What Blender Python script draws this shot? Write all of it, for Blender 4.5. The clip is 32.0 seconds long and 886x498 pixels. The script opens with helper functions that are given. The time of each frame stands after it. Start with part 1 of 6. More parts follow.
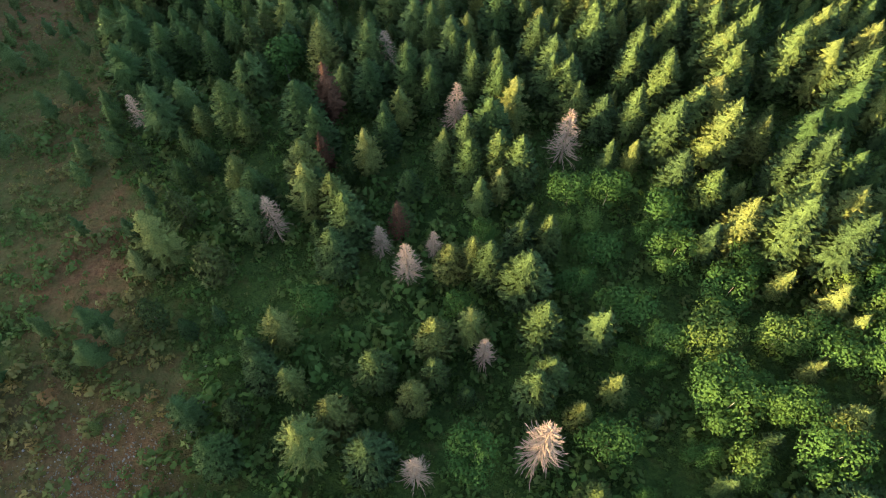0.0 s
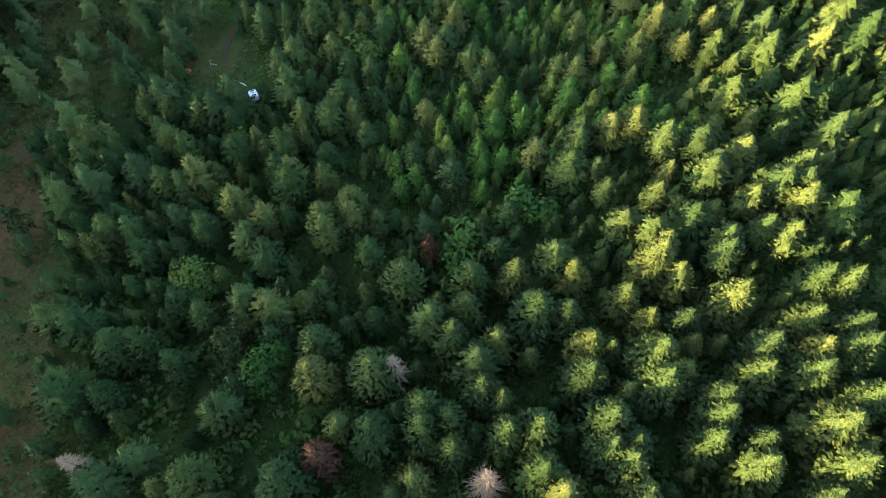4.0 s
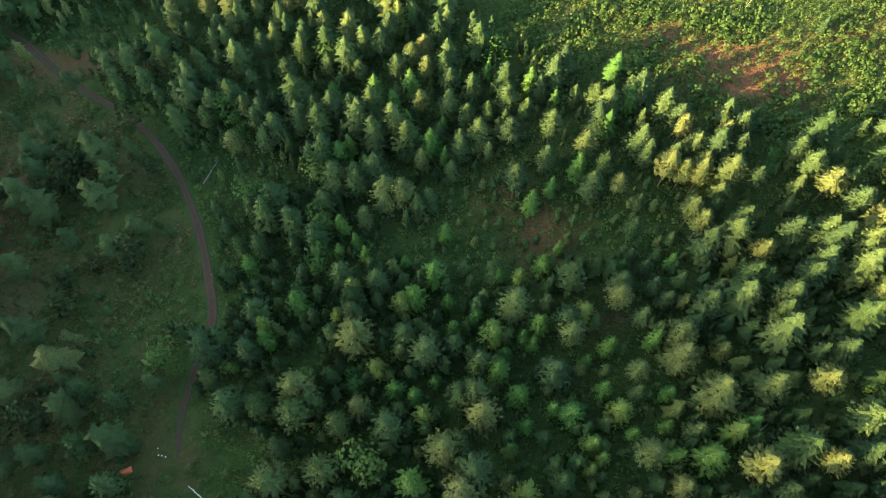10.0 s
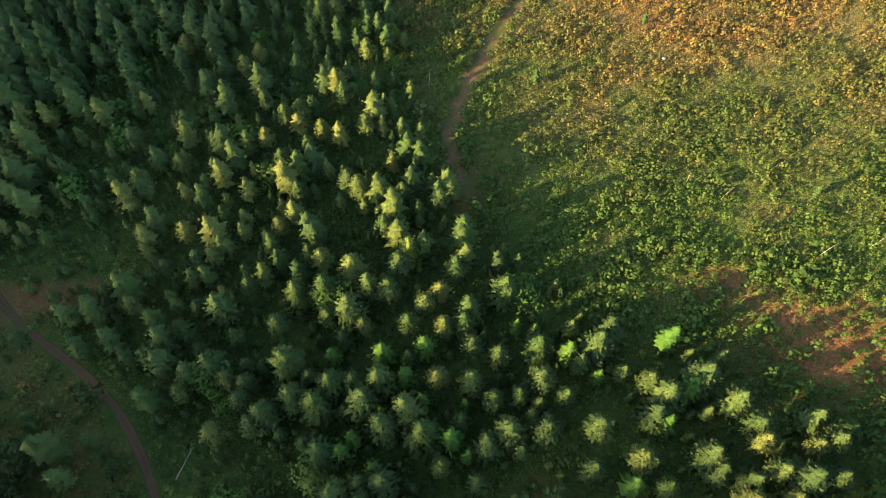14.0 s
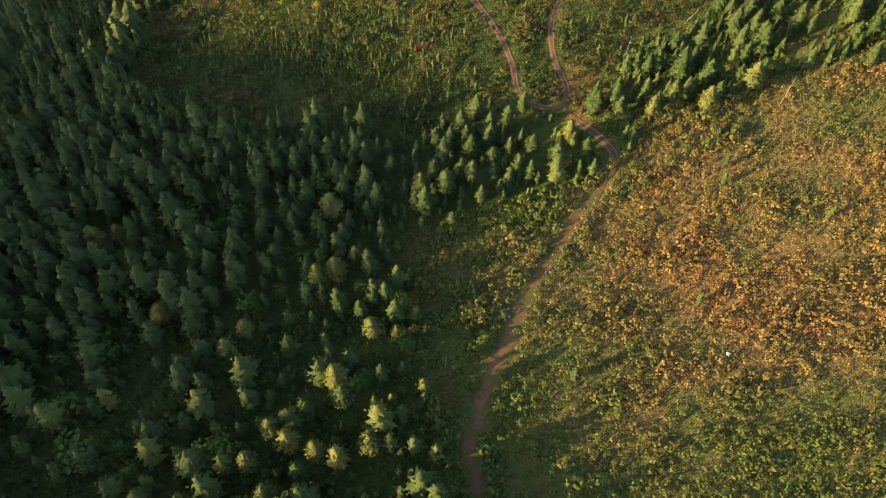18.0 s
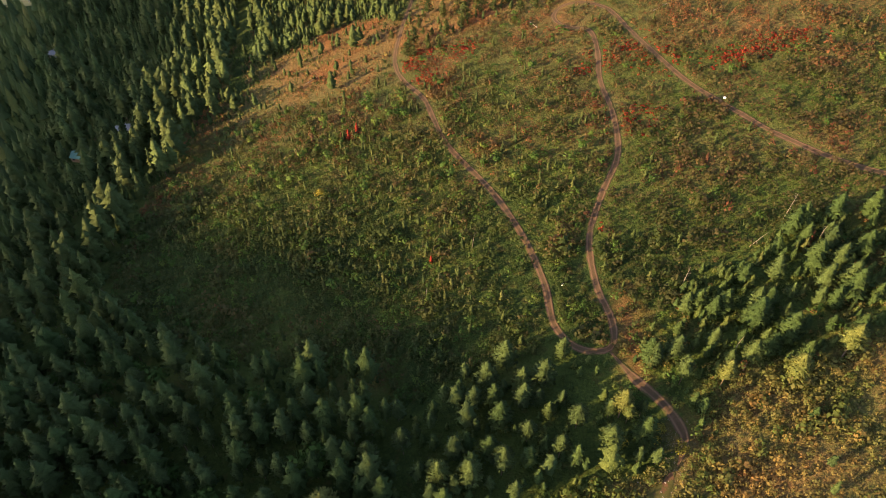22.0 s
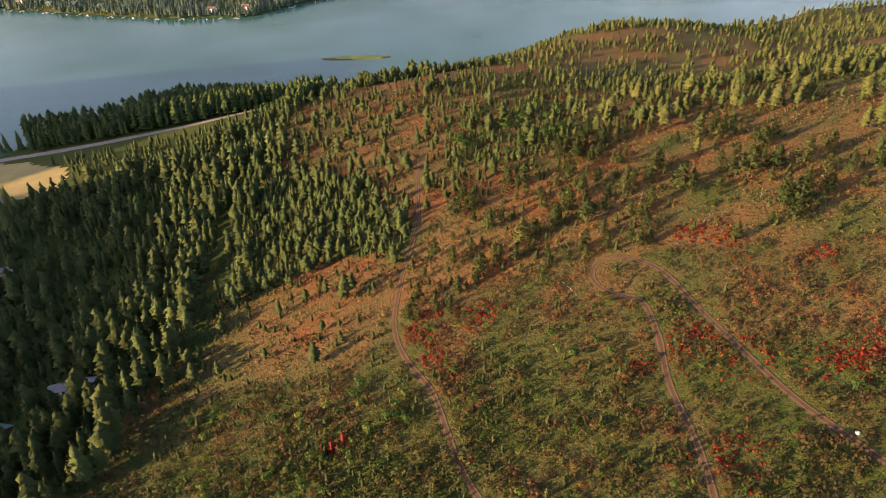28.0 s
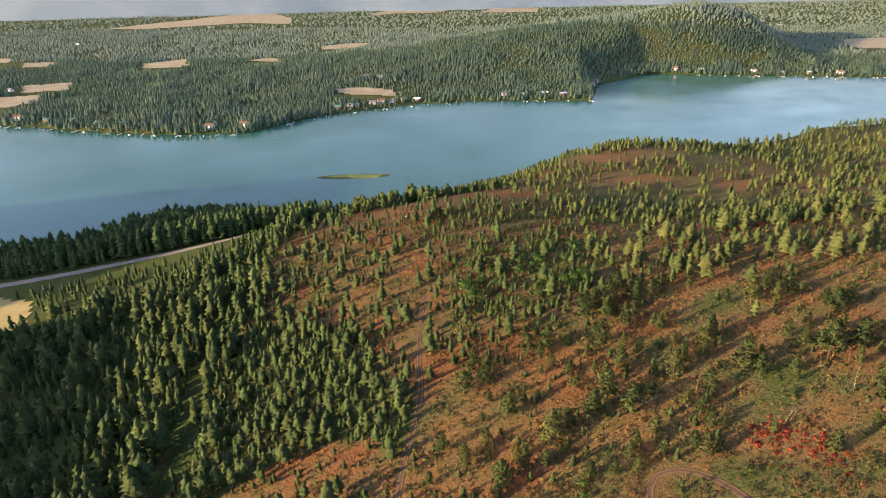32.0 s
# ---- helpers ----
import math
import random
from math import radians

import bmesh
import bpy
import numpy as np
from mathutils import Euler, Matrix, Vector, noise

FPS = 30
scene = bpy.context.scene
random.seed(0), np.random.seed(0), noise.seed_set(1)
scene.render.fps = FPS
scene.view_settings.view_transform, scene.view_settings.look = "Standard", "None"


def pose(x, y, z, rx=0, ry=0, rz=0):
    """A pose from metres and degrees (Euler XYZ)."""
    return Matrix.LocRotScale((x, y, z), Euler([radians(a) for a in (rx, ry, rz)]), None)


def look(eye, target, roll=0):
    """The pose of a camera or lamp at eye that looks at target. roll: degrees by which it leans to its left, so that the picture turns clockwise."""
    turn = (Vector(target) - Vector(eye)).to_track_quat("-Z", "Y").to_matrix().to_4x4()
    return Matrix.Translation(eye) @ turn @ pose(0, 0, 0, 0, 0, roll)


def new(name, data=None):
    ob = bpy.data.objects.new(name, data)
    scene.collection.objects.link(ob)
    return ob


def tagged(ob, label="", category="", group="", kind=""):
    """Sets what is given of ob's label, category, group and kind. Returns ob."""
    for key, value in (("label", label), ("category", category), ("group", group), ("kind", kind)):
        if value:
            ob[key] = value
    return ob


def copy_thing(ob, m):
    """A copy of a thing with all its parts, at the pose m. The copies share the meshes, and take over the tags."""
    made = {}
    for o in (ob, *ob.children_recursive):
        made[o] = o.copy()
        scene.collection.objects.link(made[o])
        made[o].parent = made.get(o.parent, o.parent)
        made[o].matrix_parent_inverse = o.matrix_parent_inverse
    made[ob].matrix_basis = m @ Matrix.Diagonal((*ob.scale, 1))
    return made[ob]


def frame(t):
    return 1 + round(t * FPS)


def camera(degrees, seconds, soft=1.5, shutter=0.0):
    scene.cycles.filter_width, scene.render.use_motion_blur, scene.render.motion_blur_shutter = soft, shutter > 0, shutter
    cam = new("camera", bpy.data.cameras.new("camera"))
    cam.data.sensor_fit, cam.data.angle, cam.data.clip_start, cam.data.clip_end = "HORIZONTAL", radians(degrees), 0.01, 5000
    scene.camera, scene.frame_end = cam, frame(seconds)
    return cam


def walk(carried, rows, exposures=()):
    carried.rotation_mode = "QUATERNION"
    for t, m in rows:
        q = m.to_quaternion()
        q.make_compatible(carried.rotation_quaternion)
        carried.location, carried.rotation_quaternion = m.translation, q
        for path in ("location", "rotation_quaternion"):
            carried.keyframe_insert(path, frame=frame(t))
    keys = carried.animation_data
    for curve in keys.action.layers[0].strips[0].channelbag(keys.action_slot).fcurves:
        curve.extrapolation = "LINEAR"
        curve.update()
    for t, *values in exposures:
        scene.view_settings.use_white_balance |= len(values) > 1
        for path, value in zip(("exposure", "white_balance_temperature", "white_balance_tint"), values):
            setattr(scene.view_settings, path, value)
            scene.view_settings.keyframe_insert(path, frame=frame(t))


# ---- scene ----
cam = camera(68.8, 32.0, 1.0)
METRES, EYE, TILT, LEAN, TURN = 450.0, 112.0, -60.0, 0.0, 0.0
ROWS = [
    (0.0, 0.0, 0.0, 0.0, -0.0, 0.0, -0.0),
    (0.5, -0.0007, 0.0066, 0.0155, 0.09, -0.18, -0.13),
    (1.0, -0.0014, 0.0134, 0.0307, 0.27, -0.33, -0.38),
    (1.5, -0.0023, 0.0204, 0.046, 0.35, -0.45, -0.46),
    (2.0, -0.0035, 0.0274, 0.0611, 0.26, -0.58, -0.42),
    (2.5, -0.0046, 0.0344, 0.076, 0.15, -0.76, -0.33),
    (3.0, -0.0054, 0.0416, 0.0907, 0.15, -0.88, -0.32),
    (3.5, -0.0063, 0.0488, 0.1054, 0.11, -0.97, -0.36),
    (5.5, -0.0095, 0.0774, 0.165, 0.11, -1.48, -0.16),
    (6.0, -0.0104, 0.0846, 0.1796, 0.04, -1.58, -0.02),
    (6.5, -0.0114, 0.0917, 0.1946, -0.08, -1.75, 0.1),
    (7.0, -0.0125, 0.099, 0.2093, -0.17, -1.85, 0.18),
    (7.5, -0.0134, 0.1062, 0.2241, -0.23, -1.96, 0.29),
    (8.0, -0.0141, 0.1133, 0.2389, -0.25, -2.09, 0.4),
    (8.5, -0.0148, 0.1204, 0.2539, -0.24, -2.25, 0.47),
    (9.0, -0.0157, 0.1275, 0.2685, -0.26, -2.35, 0.57),
    (9.5, -0.017, 0.1348, 0.2832, -0.35, -2.46, 0.63),
    (10.0, -0.0175, 0.142, 0.2979, -0.29, -2.59, 0.7),
    (10.5, -0.0184, 0.149, 0.3125, -0.27, -2.78, 0.75),
    (11.0, -0.0193, 0.1557, 0.3259, -0.26, -2.88, 0.78),
    (11.5, -0.0205, 0.1624, 0.3395, -0.32, -3.07, 0.88),
    (12.0, -0.021, 0.1697, 0.3536, -0.29, -3.15, 0.98),
    (12.5, -0.0217, 0.177, 0.3685, -0.28, -3.35, 0.98),
    (13.0, -0.0228, 0.1852, 0.3849, -0.32, -2.49, 0.98),
    (13.5, -0.0237, 0.1927, 0.3995, -0.31, -1.49, 0.99),
    (14.0, -0.0243, 0.1999, 0.4141, -0.26, -0.55, 0.99),
    (14.5, -0.0257, 0.2071, 0.4287, -0.36, 0.39, 0.99),
    (16.5, -0.0293, 0.2362, 0.4851, -0.47, 4.18, 1.03),
    (17.0, -0.0299, 0.2434, 0.4994, -0.42, 5.14, 1.04),
    (17.5, -0.0307, 0.2506, 0.5138, -0.32, 6.1, 0.94),
    (18.0, -0.0316, 0.2579, 0.5281, -0.31, 7.08, 0.98),
    (18.5, -0.0326, 0.2649, 0.5422, -0.35, 8.06, 1.02),
    (19.0, -0.0334, 0.2722, 0.556, -0.31, 9.07, 1.03),
    (19.5, -0.0341, 0.2795, 0.5696, -0.16, 10.06, 0.9),
    (20.0, -0.0348, 0.2867, 0.5833, -0.11, 11.0, 0.91),
    (20.5, -0.0357, 0.2941, 0.5965, -0.07, 12.03, 0.82),
    (21.0, -0.0365, 0.3011, 0.6097, 0.01, 12.99, 0.71),
    (21.5, -0.0374, 0.3082, 0.6226, 0.06, 13.97, 0.54),
    (22.0, -0.0381, 0.3153, 0.6357, 0.12, 14.88, 0.44),
    (22.5, -0.0389, 0.3222, 0.649, 0.17, 15.78, 0.33),
    (23.0, -0.0399, 0.3291, 0.6623, 0.2, 16.68, 0.31),
    (23.5, -0.0407, 0.3362, 0.6754, 0.23, 17.65, 0.21),
    (24.0, -0.0417, 0.3431, 0.6887, 0.24, 18.63, 0.28),
    (24.5, -0.0424, 0.3502, 0.702, 0.24, 19.62, 0.34),
    (25.0, -0.0432, 0.3564, 0.7141, 0.24, 20.57, 0.35),
    (25.5, -0.0441, 0.3634, 0.7271, 0.17, 21.65, 0.5),
    (27.5, -0.0474, 0.3906, 0.7788, -0.02, 25.93, 0.86),
    (28.0, -0.0483, 0.3972, 0.7919, -0.03, 26.99, 0.91),
    (28.5, -0.0491, 0.4043, 0.8043, -0.05, 28.14, 0.92),
    (29.0, -0.0499, 0.4112, 0.8169, -0.05, 29.26, 0.96),
    (29.5, -0.0508, 0.4184, 0.8292, -0.09, 30.37, 0.99),
    (30.0, -0.0517, 0.4253, 0.8414, -0.12, 31.48, 1.02),
    (30.5, -0.0525, 0.4322, 0.8534, -0.14, 32.56, 1.03),
    (31.0, -0.0534, 0.4389, 0.8655, -0.19, 33.63, 1.1),
    (31.5, -0.0542, 0.4458, 0.8775, -0.22, 34.75, 1.13),
    (32.0, -0.055, 0.4525, 0.8896, -0.22, 35.85, 1.14),
]
walk(cam, [(t, pose(0, 0, EYE, TILT, LEAN, TURN) @ pose(METRES * x, METRES * y, METRES * z, 90 + pitch, roll, yaw)) for t, x, y, z, yaw, pitch, roll in ROWS], exposures=[(0.0, 3.02, 6500, 9), (6.0, 3.06, 6000, 2), (10.0, 3.03, 6150, 6), (13.0, 2.72, 6400, 5), (16.0, 2.33, 6900, 16), (20.0, 2.03, 6950, 24), (24.0, 1.76, 7050, 32), (26.0, 1.58, 7100, 37), (29.0, 1.58, 6800, 39), (32.0, 1.70, 6150, 31)])

# ---------------------------------------------------------------- light
SUN_AZ, SUN_EL = radians(22.0), radians(10.5)      # the way the light travels, from +x; its height
ray_way = Vector((math.cos(SUN_AZ) * math.cos(SUN_EL), math.sin(SUN_AZ) * math.cos(SUN_EL), -math.sin(SUN_EL)))
sun_data = bpy.data.lights.new("sun", "SUN")
sun_data.energy, sun_data.angle, sun_data.color = 5.0, radians(0.6), (1.0, 0.73, 0.35)
sun = new("sun", sun_data)
sun.matrix_world = look((0, 0, 400), Vector((0, 0, 400)) + ray_way)
world = bpy.data.worlds.new("sky")
world.use_nodes = True
scene.world = world
sky = world.node_tree.nodes.new("ShaderNodeTexSky")
sky.sky_type, sky.sun_disc = "NISHITA", False
sky.sun_elevation, sky.sun_rotation = SUN_EL, radians(248.0)
sky.air_density, sky.dust_density = 1.0, 1.5
world.node_tree.nodes["Background"].inputs["Strength"].default_value = 0.15
world.node_tree.links.new(sky.outputs["Color"], world.node_tree.nodes["Background"].inputs["Color"])


# ---------------------------------------------------------------- materials
class Nodes:
    """A small builder for one material's nodes."""

    def __init__(self, name, rough=0.85, spec=0.2):
        self.mat = bpy.data.materials.new(name)
        self.mat.use_nodes = True
        self.tree = self.mat.node_tree
        self.bsdf = self.tree.nodes["Principled BSDF"]
        self.bsdf.inputs["Roughness"].default_value = rough
        self.bsdf.inputs["Specular IOR Level"].default_value = spec

    def node(self, kind, **values):
        n = self.tree.nodes.new(kind)
        for key, value in values.items():
            n.inputs[key].default_value = value
        return n

    def link(self, a, b):
        self.tree.links.new(a, b)

    def coords(self):
        return self.node("ShaderNodeNewGeometry").outputs["Position"]

    def noise(self, scale, detail=3.0, rough=0.55, where=None):
        n = self.node("ShaderNodeTexNoise", Scale=scale, Detail=detail, Roughness=rough)
        self.link(where or self.coords(), n.inputs["Vector"])
        return n.outputs["Fac"]

    def attr(self, name):
        n = self.node("ShaderNodeAttribute")
        n.attribute_name = name
        return n.outputs["Fac"]

    def math(self, op, a, b=0.0, c=None):
        n = self.node("ShaderNodeMath")
        n.operation = op
        for i, v in enumerate((a, b) if c is None else (a, b, c)):
            if isinstance(v, (int, float)):
                n.inputs[i].default_value = v
            else:
                self.link(v, n.inputs[i])
        return n.outputs[0]

    def ramp(self, fac, stops):
        n = self.node("ShaderNodeValToRGB")
        while len(n.color_ramp.elements) < len(stops):
            n.color_ramp.elements.new(0.5)
        for e, (p, c) in zip(n.color_ramp.elements, stops):
            e.position, e.color = p, (*c, 1)
        self.link(fac, n.inputs["Fac"])
        return n.outputs["Color"]

    def mix(self, fac, a, b, blend="MIX"):
        n = self.node("ShaderNodeMix")
        n.data_type, n.blend_type = "RGBA", blend
        for i, v in ((0, fac), (6, a), (7, b)):
            if isinstance(v, (int, float)):
                n.inputs[i].default_value = v
            elif isinstance(v, tuple):
                n.inputs[i].default_value = (*v, 1)
            else:
                self.link(v, n.inputs[i])
        return n.outputs[2]

    def colour(self, out):
        self.link(out, self.bsdf.inputs["Base Color"])

    def bump(self, height, strength=0.5, distance=0.1):
        n = self.node("ShaderNodeBump", Strength=strength, Distance=distance)
        self.link(height, n.inputs["Height"])
        self.link(n.outputs["Normal"], self.bsdf.inputs["Normal"])


def foliage(name, stops, rough=0.75, leafy=0.25, grain=(0.52, 0.58, 0.52), relief=0.35):
    """Leaves or needles: one tone for each plant, a second one for each spray."""
    m = Nodes(name, rough, 0.12)
    tone = m.math("FRACT", m.math("ADD", m.attr("tone"), m.math("MULTIPLY", m.node("ShaderNodeObjectInfo").outputs["Random"], m.math("SUBTRACT", 1.0, m.attr("own")))))
    island = m.node("ShaderNodeNewGeometry").outputs["Random Per Island"]
    fac = m.math("ADD", m.math("MULTIPLY", tone, 0.82), m.math("MULTIPLY", island, 0.18))
    base = m.ramp(fac, stops)
    fine = m.noise(4.5, 3.0, 0.7)
    base = m.mix(m.ramp(fine, [(0.40, (1.0, 1.0, 1.0)), (0.58, (0.0, 0.0, 0.0))]), base, grain, "MULTIPLY")
    m.colour(base)
    m.bump(fine, 0.9, relief)
    if leafy:
        glow = m.node("ShaderNodeBsdfTranslucent")
        m.link(base, glow.inputs["Color"])
        both = m.node("ShaderNodeMixShader", Fac=leafy)
        m.link(m.bsdf.outputs[0], both.inputs[1])
        m.link(glow.outputs[0], both.inputs[2])
        m.link(both.outputs[0], m.tree.nodes["Material Output"].inputs["Surface"])
    return m.mat


def plain(name, a, b, scale=2.0, rough=0.8, metal=0.0, bump=0.3):
    m = Nodes(name, rough, 0.3)
    n = m.noise(scale, 4.0)
    m.colour(m.ramp(n, [(0.3, a), (0.7, b)]))
    m.bsdf.inputs["Metallic"].default_value = metal
    if bump:
        m.bump(m.noise(scale * 4, 3.0), bump, 0.05)
    return m.mat


SPRUCE = foliage("spruce_needles", [(0.0, (0.038, 0.068, 0.025)), (0.5, (0.084, 0.126, 0.038)), (0.8, (0.138, 0.158, 0.043)), (1.0, (0.185, 0.186, 0.055))], leafy=0.12)
FIR = foliage("fir_needles", [(0.0, (0.038, 0.074, 0.023)), (0.6, (0.064, 0.104, 0.029)), (1.0, (0.120, 0.146, 0.038))], leafy=0.12)
# haze put into the leaf colours: bluish far woods, paler still in the valley
HAZE_GREEN = foliage("valley_trees", [(0.0, (0.074, 0.126, 0.088)), (0.6, (0.116, 0.174, 0.112)), (1.0, (0.170, 0.212, 0.128))], leafy=0.15)
HAZE_PALED_GREEN = foliage("haze_paled_trees", [(0.0, (0.120, 0.175, 0.130)), (0.6, (0.165, 0.220, 0.155)), (1.0, (0.220, 0.260, 0.175))], leafy=0.15, grain=(0.8, 0.82, 0.85), relief=0.1)
PINE = foliage("pine_needles", [(0.0, (0.042, 0.072, 0.022)), (0.6, (0.074, 0.100, 0.030)), (1.0, (0.130, 0.136, 0.043))], leafy=0.12)
BROAD = foliage("broad_leaves", [(0.0, (0.034, 0.080, 0.018)), (0.6, (0.058, 0.112, 0.024)), (1.0, (0.115, 0.155, 0.034))], leafy=0.3, grain=(0.75, 0.8, 0.7), relief=0.1)
LARCH = foliage("young_leaves", [(0.0, (0.060, 0.140, 0.030)), (0.6, (0.105, 0.185, 0.036)), (1.0, (0.200, 0.225, 0.050))], leafy=0.3, grain=(0.7, 0.75, 0.65), relief=0.2)
RED_NEEDLES = foliage("dead_needles", [(0.0, (0.095, 0.040, 0.024)), (0.6, (0.150, 0.068, 0.040)), (1.0, (0.210, 0.120, 0.074))], leafy=0.1)
CRIMSON = foliage("crimson_leaves", [(0.0, (0.20, 0.028, 0.018)), (0.6, (0.31, 0.045, 0.024)), (1.0, (0.36, 0.095, 0.032))], leafy=0.3, grain=(0.75, 0.75, 0.75), relief=0.1)
BARK = plain("bark", (0.05, 0.035, 0.026), (0.12, 0.085, 0.06), 6.0, 0.95)
GREY_BARK = plain("grey_dead_bark", (0.17, 0.110, 0.072), (0.30, 0.205, 0.14), 6.0, 0.95)
PALE_BARK = plain("pale_bark", (0.14, 0.12, 0.10), (0.28, 0.25, 0.21), 6.0, 0.9)


def shrub_material(name, stops):
    """Shrubs: the tone of each one goes from dark green by gold to red."""
    m = Nodes(name, 0.75, 0.2)
    island = m.node("ShaderNodeNewGeometry").outputs["Random Per Island"]
    fac = m.math("ADD", m.attr("tone"), m.math("MULTIPLY_ADD", island, 0.08, -0.04))
    base = m.ramp(fac, stops)
    m.colour(m.mix(m.math("MULTIPLY", m.noise(2.5, 2.0), 0.5), base, (0.75, 0.75, 0.6), "MULTIPLY"))
    glow = m.node("ShaderNodeBsdfTranslucent")
    m.link(base, glow.inputs["Color"])
    both = m.node("ShaderNodeMixShader", Fac=0.4)
    m.link(m.bsdf.outputs[0], both.inputs[1])
    m.link(glow.outputs[0], both.inputs[2])
    m.link(both.outputs[0], m.tree.nodes["Material Output"].inputs["Surface"])
    return m.mat


def ground_material():
    """Earth, moss, dry grass and bracken; the attribute hue tells which grows where, bare where the soil lies open."""
    m = Nodes("forest_ground", 0.98, 0.1)
    p = m.coords()
    wide, fine = m.noise(0.07, 4.0, 0.6, p), m.noise(0.9, 5.0, 0.7, p)
    fac = m.math("ADD", m.attr("hue"), m.math("MULTIPLY_ADD", wide, 0.5, -0.25))
    fac = m.math("ADD", fac, m.math("MULTIPLY_ADD", fine, 0.62, -0.31))
    plants = m.ramp(fac, [(0.0, (0.028, 0.050, 0.013)), (0.25, (0.056, 0.084, 0.019)), (0.45, (0.078, 0.085, 0.028)), (0.60, (0.116, 0.092, 0.036)),
                          (0.78, (0.162, 0.094, 0.038)), (1.0, (0.190, 0.078, 0.030))])
    soil = m.ramp(m.noise(1.6, 5.0, 0.7, p), [(0.25, (0.060, 0.029, 0.014)), (0.55, (0.130, 0.064, 0.029)), (0.8, (0.190, 0.118, 0.068))])
    bare = m.math("ADD", m.attr("bare"), m.math("MULTIPLY_ADD", m.noise(0.35, 4.0, 0.65, p), 1.6, -0.95))
    cl = m.node("ShaderNodeClamp")
    m.link(bare, cl.inputs["Value"])
    plants = m.mix(m.math("MULTIPLY", m.ramp(m.noise(2.2, 4.0, 0.7, p), [(0.35, (0.0, 0.0, 0.0)), (0.65, (1.0, 1.0, 1.0))]), 0.75), plants, (0.42, 0.50, 0.42), "MULTIPLY")
    m.colour(m.mix(cl.outputs[0], plants, soil))
    m.bump(m.noise(0.8, 6.0, 0.7, p), 1.0, 0.9)
    return m.mat


def track_material(name, dark, pale, grass, ruts=0.65, edge=0.70, rough_edge=1.5):
    """Bare earth with two worn ruts and a ragged grassy verge."""
    m = Nodes(name, 0.95, 0.1)
    p = m.coords()
    side = m.math("ABSOLUTE", m.attr("across"))
    rut = m.math("SUBTRACT", 1.0, m.math("MINIMUM", m.math("MULTIPLY", m.math("ABSOLUTE", m.math("SUBTRACT", side, 0.52)), 4.0), 1.0))
    n = m.noise(0.8, 5.0, 0.7, p)
    soil = m.ramp(n, [(0.3, dark), (0.7, tuple((a + b) / 2 for a, b in zip(dark, pale)))])
    worn = m.mix(m.math("MULTIPLY", rut, ruts), soil, pale)
    middle = m.math("MULTIPLY", m.math("SUBTRACT", 0.2, m.math("SUBTRACT", side, m.math("MULTIPLY_ADD", m.noise(0.5, 4.0, 0.6, p), 0.8, -0.4))), 2.0)
    verge = m.math("MULTIPLY", m.math("SUBTRACT", m.math("ADD", side, m.math("MULTIPLY_ADD", m.math("ADD", n, m.noise(0.22, 3.0, 0.6, p)), rough_edge, -rough_edge)), edge), 4.0)
    cl = m.node("ShaderNodeClamp")
    m.link(m.math("MAXIMUM", verge, m.math("MULTIPLY", middle, ruts)), cl.inputs["Value"])
    m.colour(m.mix(cl.outputs[0], worn, m.mix(n, grass, tuple(0.6 * g for g in grass))))
    m.bump(n, 0.6, 0.15)
    return m.mat


def water_material():
    m = Nodes("lake_water", 0.10, 0.5)
    p = m.coords()
    m.colour(m.ramp(m.noise(0.004, 3.0, 0.5, p), [(0.35, (0.018, 0.082, 0.058)), (0.7, (0.034, 0.112, 0.082))]))
    m.bsdf.inputs["IOR"].default_value = 1.33
    m.link(m.ramp(m.noise(0.006, 4.0, 0.6, p), [(0.35, (0.10,) * 3), (0.7, (0.28,) * 3)]), m.bsdf.inputs["Roughness"])
    m.bump(m.noise(0.35, 4.0, 0.6, p), 0.12, 0.3)
    return m.mat


GROUND, WATER = ground_material(), water_material()
SHRUB = shrub_material("shrub_leaves", [(0.0, (0.042, 0.082, 0.018)), (0.22, (0.066, 0.116, 0.024)), (0.40, (0.088, 0.112, 0.029)), (0.52, (0.122, 0.118, 0.037)), (0.63, (0.204, 0.150, 0.046)),
                                       (0.73, (0.188, 0.118, 0.044)), (0.86, (0.200, 0.075, 0.034)), (1.0, (0.420, 0.045, 0.022))])
HEATH = shrub_material("heath_leaves", [(0.0, (0.030, 0.054, 0.014)), (0.28, (0.050, 0.070, 0.019)), (0.45, (0.074, 0.074, 0.025)), (0.60, (0.086, 0.066, 0.027)), (0.74, (0.120, 0.068, 0.029)),
                                       (0.86, (0.180, 0.070, 0.030)), (1.0, (0.420, 0.045, 0.022))])
# browner brush than HEATH, its stops also lowered to stand in for shade
DULL_DIMMED = shrub_material("dull_dimmed_leaves", [(0.0, (0.030, 0.046, 0.014)), (0.30, (0.046, 0.052, 0.018)), (0.50, (0.062, 0.054, 0.022)), (0.66, (0.080, 0.052, 0.024)), (0.82, (0.120, 0.050, 0.026)), (1.0, (0.20, 0.05, 0.026))])
TRACK = track_material("dirt_track", (0.050, 0.032, 0.020), (0.132, 0.083, 0.050), (0.062, 0.064, 0.024), 0.95, 0.62, 1.6)
# reddish earth, its colours lowered to stand in for the wood's shade
DARK_TRACK = track_material("shaded_dirt_track", (0.045, 0.026, 0.016), (0.090, 0.052, 0.032), (0.040, 0.055, 0.020), 0.5, 0.55, 1.8)
STONY_TRACK = track_material("stony_track", (0.070, 0.038, 0.021), (0.150, 0.086, 0.048), (0.060, 0.062, 0.020), 0.1, 0.05, 3.6)
STONE = plain("grey_stone", (0.12, 0.105, 0.090), (0.27, 0.24, 0.21), 3.0, 0.9)
